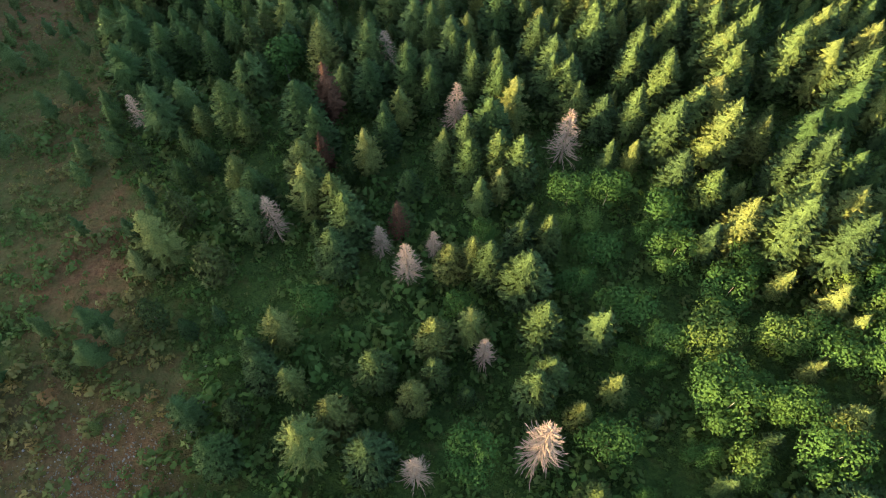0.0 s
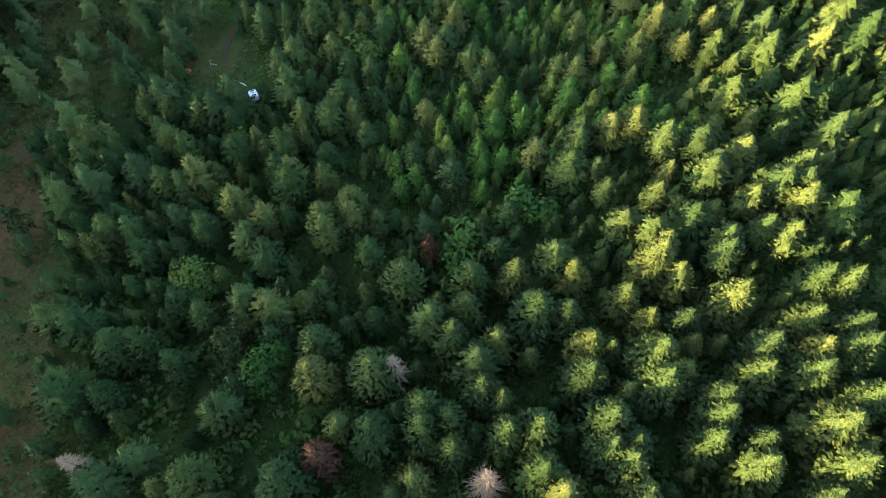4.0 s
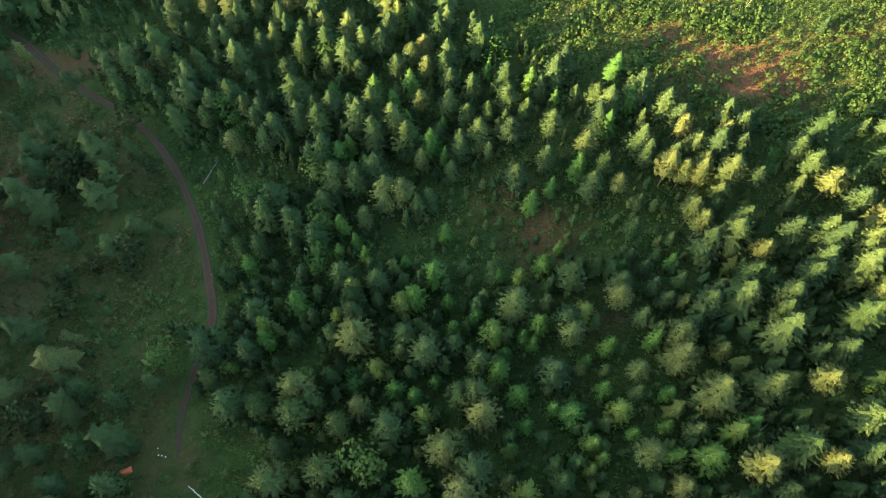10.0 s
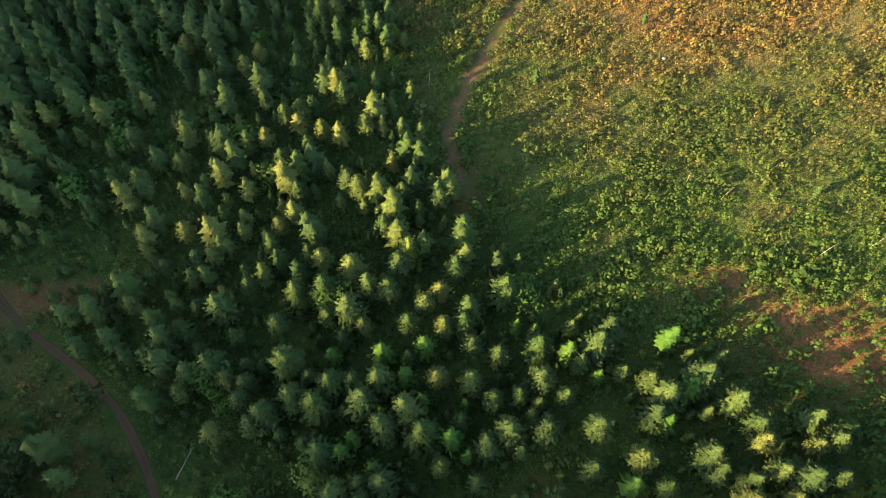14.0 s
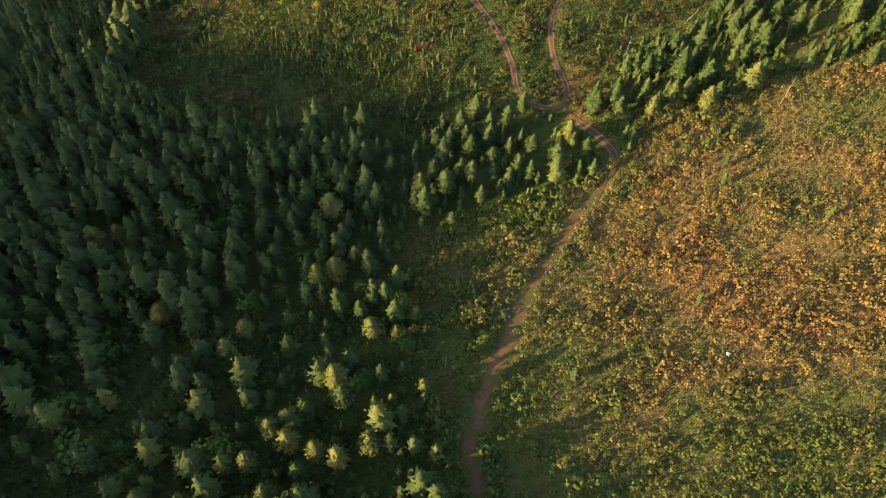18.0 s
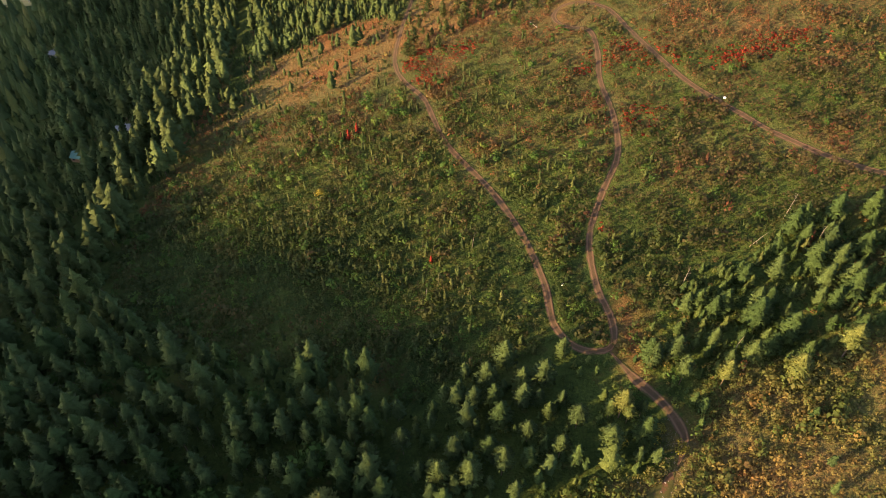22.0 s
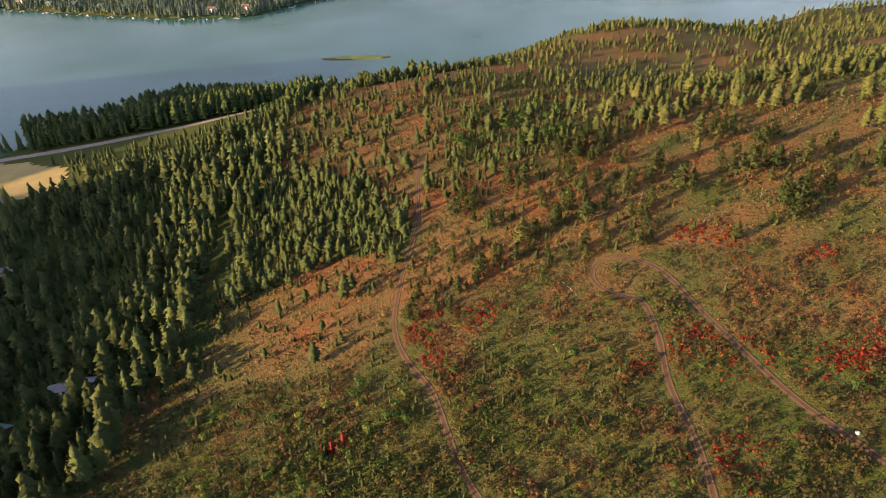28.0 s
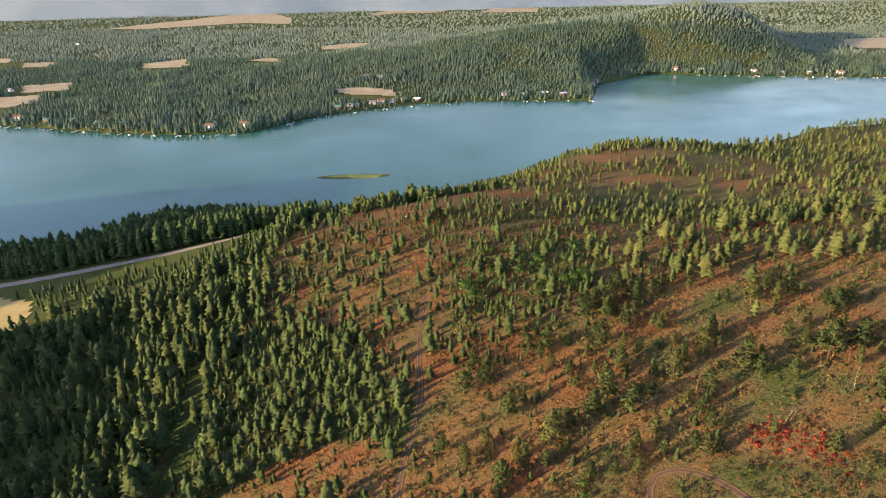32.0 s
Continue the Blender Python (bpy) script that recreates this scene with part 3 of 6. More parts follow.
def tiered(tiers, points, seed, wide=0.17, start=0.2, plump=0.5, ragged=0.3, tufts=0):
    """The dense crown of a conifer, one metre high: ragged skirts of needles, tier over tier, with tufts on the branches that turn up at the ends."""
    r = np.random.default_rng(seed)
    verts, faces, normals = [], [], []
    step = (0.94 - start) / (tiers - 1)
    for i in range(tiers):
        f = i / (tiers - 1)
        z = start + step * i
        reach = wide * ((1 - plump) * (1 - f) ** 0.75 + plump * (1 - f) ** 0.55 * min(1.0, 0.45 + 1.7 * f) / 0.85) + 0.016
        n = max(4, round(points * (0.4 + 0.6 * reach / wide)))
        rise = min(0.34 * reach + 1.2 * step, 1.0 - z)
        a0, k = r.uniform(0, 6.28), len(verts)
        lean = r.normal(0, 0.12, 2) * reach
        body = 0.86 if tufts else 1.0
        verts.append((lean[0] * 0.5, lean[1] * 0.5, z + rise))
        normals.append((0, 0, 1))
        for b in range(2 * n):
            a = a0 + math.pi * (b + r.uniform(-0.35, 0.35)) / n
            c, s_ = math.cos(a), math.sin(a)
            if b % 2 == 0:
                q, dz, up = body * reach * r.uniform(1 - ragged, 1 + 0.7 * ragged), reach * r.uniform(-0.22, 0.08), 0.55
            else:
                q, dz, up = body * reach * r.uniform(0.5, 0.7), -reach * r.uniform(0.0, 0.15), 0.1
            verts.append((q * c + lean[0], q * s_ + lean[1], z + dz))
            normals.append((c + r.normal(0, 0.25), s_ + r.normal(0, 0.25), up + r.normal(0, 0.2)))
            faces.append((k, k + 1 + b, k + 1 + (b + 1) % (2 * n)))
        for b in range(tufts * n):
            a = r.uniform(0, 6.28)
            c, s_ = math.cos(a), math.sin(a)
            q = reach * math.sqrt(r.uniform(0.22, 1.2))
            ln, w = reach * r.uniform(0.15, 0.28) + 0.006, reach * r.uniform(0.05, 0.095) + 0.0025
            h = z + rise * max(0.0, 1 - q / reach) + reach * r.uniform(-0.12, 0.12)
            t = a + r.normal(0, 0.6)
            ct, st, roll = math.cos(t), math.sin(t), r.normal(0, 0.5)
            k = len(verts)
            verts.extend([((q - ln * 0.5) * c, (q - ln * 0.5) * s_, h - 0.1 * ln), (q * c - w * st, q * s_ + w * ct, h + w * roll),
                          (q * c + ln * 0.75 * ct, q * s_ + ln * 0.75 * st, h + ln * r.uniform(0.0, 0.7)), (q * c + w * st, q * s_ - w * ct, h - w * roll)])
            faces.extend([(k, k + 1, k + 2), (k, k + 2, k + 3)])
            normals.extend([(c + r.normal(0, 0.3), s_ + r.normal(0, 0.3), 0.65 + r.normal(0, 0.3))] * 4)
    return outward(verts, faces, normals)


def tufted(count, seed, leaf=0.05, wide=0.17, start=0.12, lumps=16, top=0.6):
    """The loose rounded crown of a pine, one metre high: tufts of needles gathered on lumps round the stem."""
    r = np.random.default_rng(seed)
    mids = []
    for k in range(lumps):
        f = (k + 0.5) / lumps
        a, q = k * 2.4 + r.uniform(-0.4, 0.4), wide * (1 - f) ** top * min(1.0, 0.45 + 2.2 * f) * r.uniform(0.6, 1.15)
        mids.append((q * math.cos(a), q * math.sin(a), start + (0.95 - start) * f))
    verts, faces, normals = [], [], []
    for i in range(count):
        mid = np.array(mids[i % lumps])
        d = r.normal(size=3)
        d /= np.linalg.norm(d)
        f = (i % lumps + 0.5) / lumps
        p = mid + d * np.array([1, 1, 0.8]) * (wide * 0.55 * (1.05 - 0.75 * f) + 0.012) * r.uniform(0.6, 1.1)
        u = r.normal(size=3)
        u /= np.linalg.norm(u)
        v = np.cross(u, r.normal(size=3))
        v /= np.linalg.norm(v)
        sz = leaf * r.uniform(0.6, 1.3) * (1.1 - 0.4 * f)
        k = len(verts)
        verts.extend([p - u * sz - v * sz * 0.45, p - u * sz + v * sz * 0.45, p + u * sz * 1.1])
        faces.append((k, k + 1, k + 2))
        out = np.array([p[0], p[1], 0]) / (math.hypot(p[0], p[1]) + 1e-6) * 0.75 + d * 0.6 + np.array([0, 0, 0.45])
        normals.extend([out] * 3)
    return outward(verts, faces, normals)


def leaf_cloud(count, lobes, seed, leaf=0.10, spread=(0.32, 0.32, 0.36), centre=0.58, lobe=0.20):
    """A crown of small leaf sprays on several overlapping lobes, in a tree one metre high."""
    r = np.random.default_rng(seed)
    mids = r.normal(size=(lobes, 3))
    mids /= np.linalg.norm(mids, axis=1)[:, None]
    mids = mids * np.array(spread) * r.uniform(0.35, 0.85, (lobes, 1)) + (0, 0, centre)
    verts, faces, normals = [], [], []
    for i in range(count):
        d = r.normal(size=3)
        d[2] = abs(d[2]) * 0.9 + 0.05 if r.random() < 0.75 else d[2]
        d /= np.linalg.norm(d)
        p = mids[i % lobes] + d * lobe * r.uniform(0.75, 1.1)
        n = d + r.normal(size=3) * 0.45
        n /= np.linalg.norm(n)
        u = np.cross(n, r.normal(size=3))
        u /= np.linalg.norm(u)
        v = np.cross(n, u)
        s = leaf * r.uniform(0.6, 1.25)
        k = len(verts)
        verts.extend([p - u * s, p - v * s * 0.62 + n * s * 0.2, p + u * s, p + v * s * 0.62 + n * s * 0.2])
        faces.append((k, k + 1, k + 2, k + 3))
        normals.extend([d * 0.8 + (p - (0, 0, centre)) * 1.6 + n * 0.18 + np.array([0, 0, 0.25])] * 4)
    return outward(verts, faces, normals)


def shrub_shape(count, seed, leaf=0.30):
    """A low bush one metre across and high: tilted sprays over a dome."""
    r = np.random.default_rng(seed)
    verts, faces, normals = [], [], []
    for i in range(count):
        a, q = r.uniform(0, 2 * math.pi), math.sqrt(r.random())
        d = np.array([math.cos(a) * q, math.sin(a) * q, math.sqrt(1 - q * q * 0.9)])
        p = d * np.array([0.5, 0.5, 0.8]) * r.uniform(0.7, 1.05)
        n = d + r.normal(size=3) * 0.8
        n /= np.linalg.norm(n)
        u = np.cross(n, r.normal(size=3))
        u /= np.linalg.norm(u)
        v = np.cross(n, u)
        s = leaf * r.uniform(0.6, 1.2)
        k = len(verts)
        verts.extend([p - u * s, p - v * s * 0.7, p + u * s, p + v * s * 0.7])
        faces.append((k, k + 1, k + 2, k + 3))
        normals.extend([d * np.array([0.85, 0.85, 0.6]) + n * 0.5] * 4)
    return outward(verts, faces, normals)


def bare_crown(seed, whorls=17):
    """Bare limbs and twigs of a dead conifer, as thin blades."""
    r = np.random.default_rng(seed)
    verts, faces = [], []
    for w in range(whorls):
        f = w / whorls
        z = 0.2 + 0.78 * f
        for b in range(10):
            a = 2 * math.pi * (b + r.uniform(-0.5, 0.5)) / 10
            ln = 0.19 * (1 - f) ** 0.7 * r.uniform(0.5, 1.15) + 0.02
            for k in range(4):
                t = a + r.uniform(-0.5, 0.5) * (k > 0)
                base = np.array([math.cos(a), math.sin(a), -0.1]) * ln * 0.27 * k + (0, 0, z)
                tip = base + np.array([math.cos(t), math.sin(t), r.uniform(-0.35, 0.3)]) * ln * (1 if k == 0 else 0.55 - 0.08 * k)
                side = np.array([-math.sin(t), math.cos(t), r.uniform(-1, 1)]) * (0.0035 if k else 0.0045)
                q = len(verts)
                verts.extend([base - side, (base + tip) / 2 - side, tip, (base + tip) / 2 + side])
                faces.append((q, q + 1, q + 2, q + 3))
    return np.array(verts), np.array(faces)


def trunk_shape(r0=0.012, r1=0.002, top=0.97, sides=6, bend=0.0, rings=(-0.04, 0.3, 0.65, 1.0)):
    verts, faces = [], []
    for k, f in enumerate(rings):
        for s in range(sides):
            a = 2 * math.pi * s / sides
            r = r0 + (r1 - r0) * max(0.0, f)
            verts.append((r * math.cos(a) + bend * f * f, r * math.sin(a), f * top))
            if k:
                i, j = (k - 1) * sides + s, (k - 1) * sides + (s + 1) % sides
                faces.append((i, j, j + sides, i + sides))
    return np.array(verts), np.array(faces)


# ---------------------------------------------------------------- ground, water, tracks
line_x = np.concatenate([np.linspace(-6000, -1100, 24)[:-1], np.linspace(-1100, -400, 36)[:-1], np.arange(-400, -136, 6.0), np.arange(-136, 120, 3.5), np.arange(120, 331, 6.0), np.linspace(330, 1100, 40)[1:], np.linspace(1100, 6000, 24)[1:]])
line_y = np.concatenate([np.linspace(-3000, -460, 12)[:-1], np.linspace(-460, -160, 16)[:-1], np.linspace(-160, -30, 14)[:-1], np.arange(-30, 620, 4.0), np.arange(622, 1166, 6.0), np.linspace(1165, 1325, 9)[1:], np.linspace(1325, 1850, 48)[1:], np.linspace(1850, 2500, 27)[1:], np.linspace(2500, 7500, 40)[1:]])
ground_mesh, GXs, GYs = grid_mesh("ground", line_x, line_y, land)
put(ground_mesh, "hue", np.where(GYs < 1100, autumn(GXs, GYs), 0.22 + 0.2 * lattice(GXs, GYs, 160, 31) + 0.15 * (GYs < 1200)) + np.where(inside(CLEAR_SOUTH, GXs, GYs), 0.04, np.where(GYs > 580, 0.04, np.where(inside(CLEAR_NORTH, GXs, GYs), -0.18, -0.10))))
put(ground_mesh, "bare", bare_soil(GXs, GYs))
ground_mesh.materials.append(GROUND)
ground_mesh.polygons.foreach_set("use_smooth", np.ones(len(ground_mesh.polygons), bool))
tagged(new("ground", ground_mesh), "uneven forest floor of moss, dry grass, bracken and brown earth", "ground", kind="structure")

water_mesh, _, _ = grid_mesh("water", np.array([-6000, -900, 0, 900, 6000.0]), np.array([600, 1000, 1400, 1900.0]), lambda x, y: np.full(np.shape(x), LAKE))
water_mesh.materials.append(WATER)
tagged(new("water", water_mesh), "calm blue-grey lake with faint ripples", "lake", kind="structure")


def ribbon(name, line, half, material, label, category, lift=0.07, profile=((-1.0, 0.0), (-0.75, 0.03), (-0.5, -0.01), (0.0, 0.05), (0.5, -0.01), (0.75, 0.03), (1.0, 0.0))):
    """A strip laid on the ground along a line."""
    way = np.gradient(line, axis=0)
    way /= np.linalg.norm(way, axis=1)[:, None]
    side = np.stack([way[:, 1], -way[:, 0]], 1)
    k = len(profile)
    across = np.array([p[0] for p in profile])
    ends = np.minimum(np.arange(len(line)), np.arange(len(line))[::-1])
    wob = half * (1 + 0.3 * (lattice(line[:, 0], line[:, 1], 6, 41) - 0.5)) * np.clip(0.15 + ends / 7, 0, 1)
    P = line[:, None] + side[:, None] * across[None, :, None] * wob[:, None, None]
    Z = land(P[..., 0], P[..., 1]) + lift + np.array([p[1] for p in profile])[None]
    Z[:, 0] -= 0.15
    Z[:, -1] -= 0.15
    n = len(line)
    i = np.arange((n - 1) * (k - 1))
    a = i // (k - 1) * k + i % (k - 1)
    me = raw_mesh(name, np.concatenate([P, Z[..., None]], 2).reshape(-1, 3), np.stack([a, a + k, a + k + 1, a + 1], 1), smooth_faces=True)
    put(me, "across", np.tile(across, n))
    me.materials.append(material)
    return tagged(new(name, me), label, category, kind="structure")


ribbon("track_valley", *TRACKS["track_valley"], DARK_TRACK, "damp dark brown dirt track through the open wood", "dirt track")
ribbon("track_hairpin", *TRACKS["track_hairpin"], TRACK, "reddish-brown dirt track with two worn wheel ruts", "dirt track")
ribbon("track_link", *TRACKS["track_link"], TRACK, "short brown dirt track from the hairpin to the clearing", "dirt track")
ribbon("track_lower", *TRACKS["track_lower"], STONY_TRACK, "stony overgrown track of brown earth and rubble", "dirt track")
ribbon("road", ROAD, 4.0, ASPHALT, "pale grey road along the wooded lake shore", "road", 0.15)


# ---------------------------------------------------------------- planting
def jitter_grid(x0, x1, y0, y1, step, seed):
    r = np.random.default_rng(seed)
    X, Y = np.meshgrid(np.arange(x0, x1, step), np.arange(y0, y1, step))
    X = X + np.where((np.arange(X.shape[0]) % 2)[:, None] == 0, 0, step / 2)
    x, y = X.ravel() + r.uniform(-0.42, 0.42, X.size) * step, Y.ravel() + r.uniform(-0.42, 0.42, X.size) * step
    return x, y, r


def half_width(y):
    """Half the breadth of the finely built land; the outer woods stand beyond it."""
    return np.interp(y, [-60, 0, 300, 600, 900, 1150], [82, 90, 142, 212, 345, 530])


HOUSES = [(-173, 585, 9, 7, 0.3, 0), (-156, 584, 12, 6, 0.12, 1), (-265, 699, 10, 8, 0.4, 1), (-187, 566, 12, 8, -0.2, 2), (-318, 790, 11, 8, 0.2, 0)]
DEAD = [(-19.1, 76, 15), (18.7, 64, 13), (-4.8, 41.5, 11), (-24.6, 50.5, 11), (10.8, 16.5, 14), (-3.1, 14.4, 9), (-6.3, 49.7, 10), (-8.8, 46.7, 8), (5.1, 28.8, 8), (2.2, 73, 12), (-18.9, 64.3, 10),
        (-52.4, 75.7, 9), (-10.2, 88.6, 12), (-1.3, 46.1, 7), (-5.7, 110.5, 11), (17.7, 199.2, 9)]
BROADS = [(3.5, 15.8, 9), (-16.5, 36.4, 8), (18.5, 54.4, 9), (30.4, 42.3, 9), (23.2, 34.6, 9), (27.8, 30.1, 8), (32, 20.9, 10), (38.7, 20.9, 9), (24.2, 54.6, 9), (36, 36, 9), (21, 44, 8), (41, 30, 9)]
SPR, FIRS, PIN, BRO, LAR = 0, 1, 2, 3, 4
# the trees that stand out in the stands: x, y, height
LANDMARKS = {}
LANDMARKS[SPR, 0] = [(-8, 15.5, 13), (44.5, 19, 10), (15.5, 20.5, 9), (-12.5, 20.5, 11), (10.5, 23, 12), (-3.5, 23, 9), (12.5, 25, 11), (-8, 26, 12), (-21.5, 26, 11), (-1, 26, 9), (-23, 28.5, 10), (-1, 30, 12), (12, 31, 14), (10.5, 38, 14), (49.5, 40, 17), (6, 40.5, 13), (1, 42, 10), (4, 42.5, 11), (44, 43, 17), (-14.5, 43, 13), (38.5, 44.5, 15), (51, 45, 15), (10.5, 45, 11), (14, 45, 12), (-13, 48, 15), (47, 48, 16), (-27.5, 50.5, 13), (-15.5, 53, 13), (32.5, 54, 14), (51, 54.5, 16), (47.5, 54.5, 14), (11, 57.5, 15)]
LANDMARKS[SPR, 1] = [(-30.5, 58, 12), (8, 59.5, 14), (-21, 60, 13), (40, 60.5, 17), (46, 61.5, 12), (33.5, 63, 15), (3.5, 63.5, 14), (37, 65.5, 15), (39.5, 66.5, 16), (29, 67.5, 14), (24.5, 68, 12), (61, 69, 17), (41.5, 71, 13), (21, 71.5, 12), (44.5, 74, 16), (35, 74.5, 14), (19.5, 75, 14), (53.5, 76, 18), (17.5, 77, 14), (30, 77.5, 14), (20.5, 77.5, 13), (65.5, 77.5, 15), (36, 77.5, 13), (44.5, 79, 16), (5, 79, 14), (57.5, 79, 18), (9, 79.5, 14), (31.5, 80.5, 15), (18, 80.5, 15), (-2.5, 81, 13), (48.5, 82, 17), (-6, 82.5, 14)]
LANDMARKS[SPR, 2] = [(32.5, 83, 14), (4.5, 83.5, 13), (25, 85, 16), (2, 85, 14), (44.5, 86, 15), (37.5, 86, 15), (28, 86.5, 14), (16, 86.5, 15), (-21, 87, 16), (-13, 88, 15), (50.5, 89, 16), (45.5, 89, 15), (25.5, 89.5, 15), (39.5, 90, 15), (20, 91, 11), (17, 91.5, 13), (31, 91.5, 11), (-21.5, 92.5, 14), (52, 92.5, 14), (-2, 93, 15), (46.5, 94, 14), (30.5, 94.5, 13), (25.5, 95, 13), (14.5, 96.5, 13), (37.5, 97.5, 16), (0, 98, 13), (23, 99, 13), (53, 99.5, 15), (49.5, 100, 15), (7.5, 103.5, 14), (-9.5, 104, 14), (28, 104.5, 17)]
LANDMARKS[SPR, 3] = [(38, 105, 15), (13.5, 106, 14), (30, 107.5, 14), (47.5, 107.5, 15), (39, 108, 14), (45, 109.5, 14), (28.5, 110, 14), (24.5, 112, 14), (38.5, 113.5, 13), (52, 114.5, 15), (44.5, 115.5, 14), (34, 116, 11), (-23.5, 116, 14), (-19, 116.5, 14), (49, 117.5, 16), (52.5, 117.5, 15), (31, 118, 13), (-19, 119.5, 14), (23.5, 120, 12), (39.5, 121, 15), (45, 122, 10), (54.5, 122, 14), (41, 123, 14), (45.5, 125, 15), (22.5, 125, 12), (-2, 125.5, 13), (34, 129, 16), (40, 129, 14), (12.5, 129.5, 13), (-5, 130.5, 11), (-9, 131, 12), (20, 131, 14)]
LANDMARKS[SPR, 4] = [(26, 133.5, 14), (30, 134, 15), (-18, 137.5, 12), (-7, 143.5, 11), (3.5, 151.5, 12), (43.5, 156.5, 12), (2, 157, 14), (-38, 158.5, 14), (-5, 161, 13), (39, 163, 15), (50, 163.5, 12), (-3, 163.5, 14), (24, 165.5, 13), (56.5, 169.5, 13), (53, 176, 12), (25, 179.5, 11), (33, 185.5, 12), (15, 187, 12), (49.5, 188, 13), (14.5, 189.5, 12), (38, 190.5, 14), (66.5, 190.5, 12), (51.5, 191, 13), (-24, 192.5, 12), (24, 193.5, 12), (56, 194.5, 13), (66, 199.5, 14), (50, 200.5, 11), (55.5, 203.5, 13), (69.5, 203.5, 14), (41, 207.5, 12), (48.5, 207.5, 12)]
LANDMARKS[SPR, 5] = [(67.5, 208, 13), (40, 210.5, 12), (65, 213.5, 12), (46, 214.5, 10), (53, 216.5, 11), (63, 218, 12), (48, 218, 14), (43, 218.5, 13), (-15.5, 219, 14), (28, 219, 10), (40.5, 220, 11), (37.5, 221, 13), (7.5, 221, 14), (44.5, 221.5, 11), (62, 222.5, 11), (51.5, 224, 12), (43.5, 225.5, 12), (22.5, 228.5, 13), (51, 229.5, 9), (53.5, 230, 11), (42, 230.5, 12), (42, 233, 12), (16, 234, 14), (7.5, 234.5, 12), (-53.5, 236, 11), (-49, 242, 12), (7.5, 244, 12), (-12, 245.5, 11), (-52.5, 246.5, 11), (-5, 251.5, 11), (-10.5, 256, 11), (-96, 256, 10)]
LANDMARKS[SPR, 6] = [(-17.5, 257, 11), (-26.5, 257, 10), (-44, 258, 11), (-34, 259.5, 10), (-14, 261.5, 10), (-61, 262.5, 10), (-75, 263.5, 11), (-11, 264, 10), (-21.5, 264, 13), (-93, 266.5, 8), (-81, 266.5, 10), (-51, 267, 11), (-19.5, 270.5, 12), (-36, 272.5, 12), (-70, 272.5, 10), (-63, 274, 11), (-60, 274.5, 11), (-39, 274.5, 11), (-23, 281, 11), (-67, 281, 12), (-46.5, 282.5, 10), (-19, 289.5, 11), (-43, 291, 12), (-29, 291, 13), (-31.5, 293, 13), (-79.5, 293.5, 12), (-81, 296.5, 12), (-21.5, 298.5, 10), (-48, 301.5, 11), (-72.5, 301.5, 11), (-52.5, 308, 12), (-85.5, 309.5, 12)]
LANDMARKS[SPR, 7] = [(-39, 309.5, 12), (-28.5, 311, 11), (-45, 312, 12), (-48.5, 314.5, 13), (-45, 316.5, 12), (-34.5, 321, 13), (-36.5, 325.5, 13), (-71.5, 331, 11), (-62, 334.5, 12), (-29.5, 338, 11), (-24, 338, 7), (-59, 340, 11), (-71, 340.5, 12), (-19.5, 342, 8), (-80.5, 346, 11), (-69, 349.5, 12), (-43, 352.5, 14), (-39, 354.5, 13), (-46, 355, 12), (-34.5, 359.5, 11), (-55, 361.5, 12), (-81.5, 361.5, 12), (-10.5, 370.5, 7), (-106, 372, 13), (-99.5, 373, 12), (-42, 375, 15), (-81, 376, 12), (-12, 380, 13), (-18.5, 380.5, 13), (-5, 382.5, 13), (17.5, 385.5, 12), (7.5, 385.5, 10)]
LANDMARKS[SPR, 8] = [(-34, 387, 12), (1, 389.5, 10), (-26.5, 389.5, 12), (12, 392, 10), (21.5, 393.5, 12), (-79, 394.5, 13), (57.5, 396.5, 12), (44, 398, 11), (36, 400, 11), (69.5, 401, 13), (50, 401.5, 12), (-82, 413, 12), (-97, 413.5, 12)]
LANDMARKS[FIRS, 0] = [(-6, 50.5, 9), (36.5, 51, 13), (-5, 56.5, 9), (4, 59, 13), (-37.5, 63.5, 10), (-19.5, 66.5, 14), (-9, 67, 12), (-35, 73.5, 14), (9, 74, 15), (-2, 77, 13), (-6, 80, 14), (-50.5, 85, 12), (-41.5, 89.5, 13), (-47.5, 93, 13), (-13.5, 97, 11), (-24.5, 100, 11), (-43.5, 100, 13), (-38.5, 105.5, 10), (35, 108, 9), (-15, 108.5, 14), (-31.5, 108.5, 14), (-22.5, 113, 15), (-43, 114.5, 14), (-59.5, 114.5, 13), (-58, 117, 13), (-30, 117.5, 12), (-53.5, 125.5, 13), (-24.5, 126, 13), (-65, 131, 12), (-70.5, 132.5, 13), (-51, 133, 14), (-42, 133.5, 13)]
LANDMARKS[FIRS, 1] = [(-33.5, 134, 14), (-65, 134.5, 12), (-54.5, 135.5, 14), (-77, 136.5, 12), (-70.5, 137.5, 13), (-45, 143.5, 11), (-58.5, 146.5, 12), (-63.5, 147, 11), (-30.5, 153.5, 12), (-71, 156.5, 12), (34.5, 156.5, 14), (10.5, 162, 12), (-27.5, 164.5, 13), (-68.5, 169.5, 12), (-25.5, 172, 13), (-33, 174, 14), (-39, 175.5, 13), (-2.5, 176.5, 13), (-5, 176.5, 12), (-64, 177, 12), (-71, 179, 11), (-24.5, 196, 12), (16, 198, 13), (-21.5, 204, 8), (29, 208, 11), (-25, 223, 13), (26, 224, 11), (-11.5, 229, 11), (-1.5, 240.5, 11), (11.5, 240.5, 11), (26.5, 242.5, 11), (-61.5, 244.5, 10)]
LANDMARKS[FIRS, 2] = [(-59, 253, 10), (-63, 257, 12)]
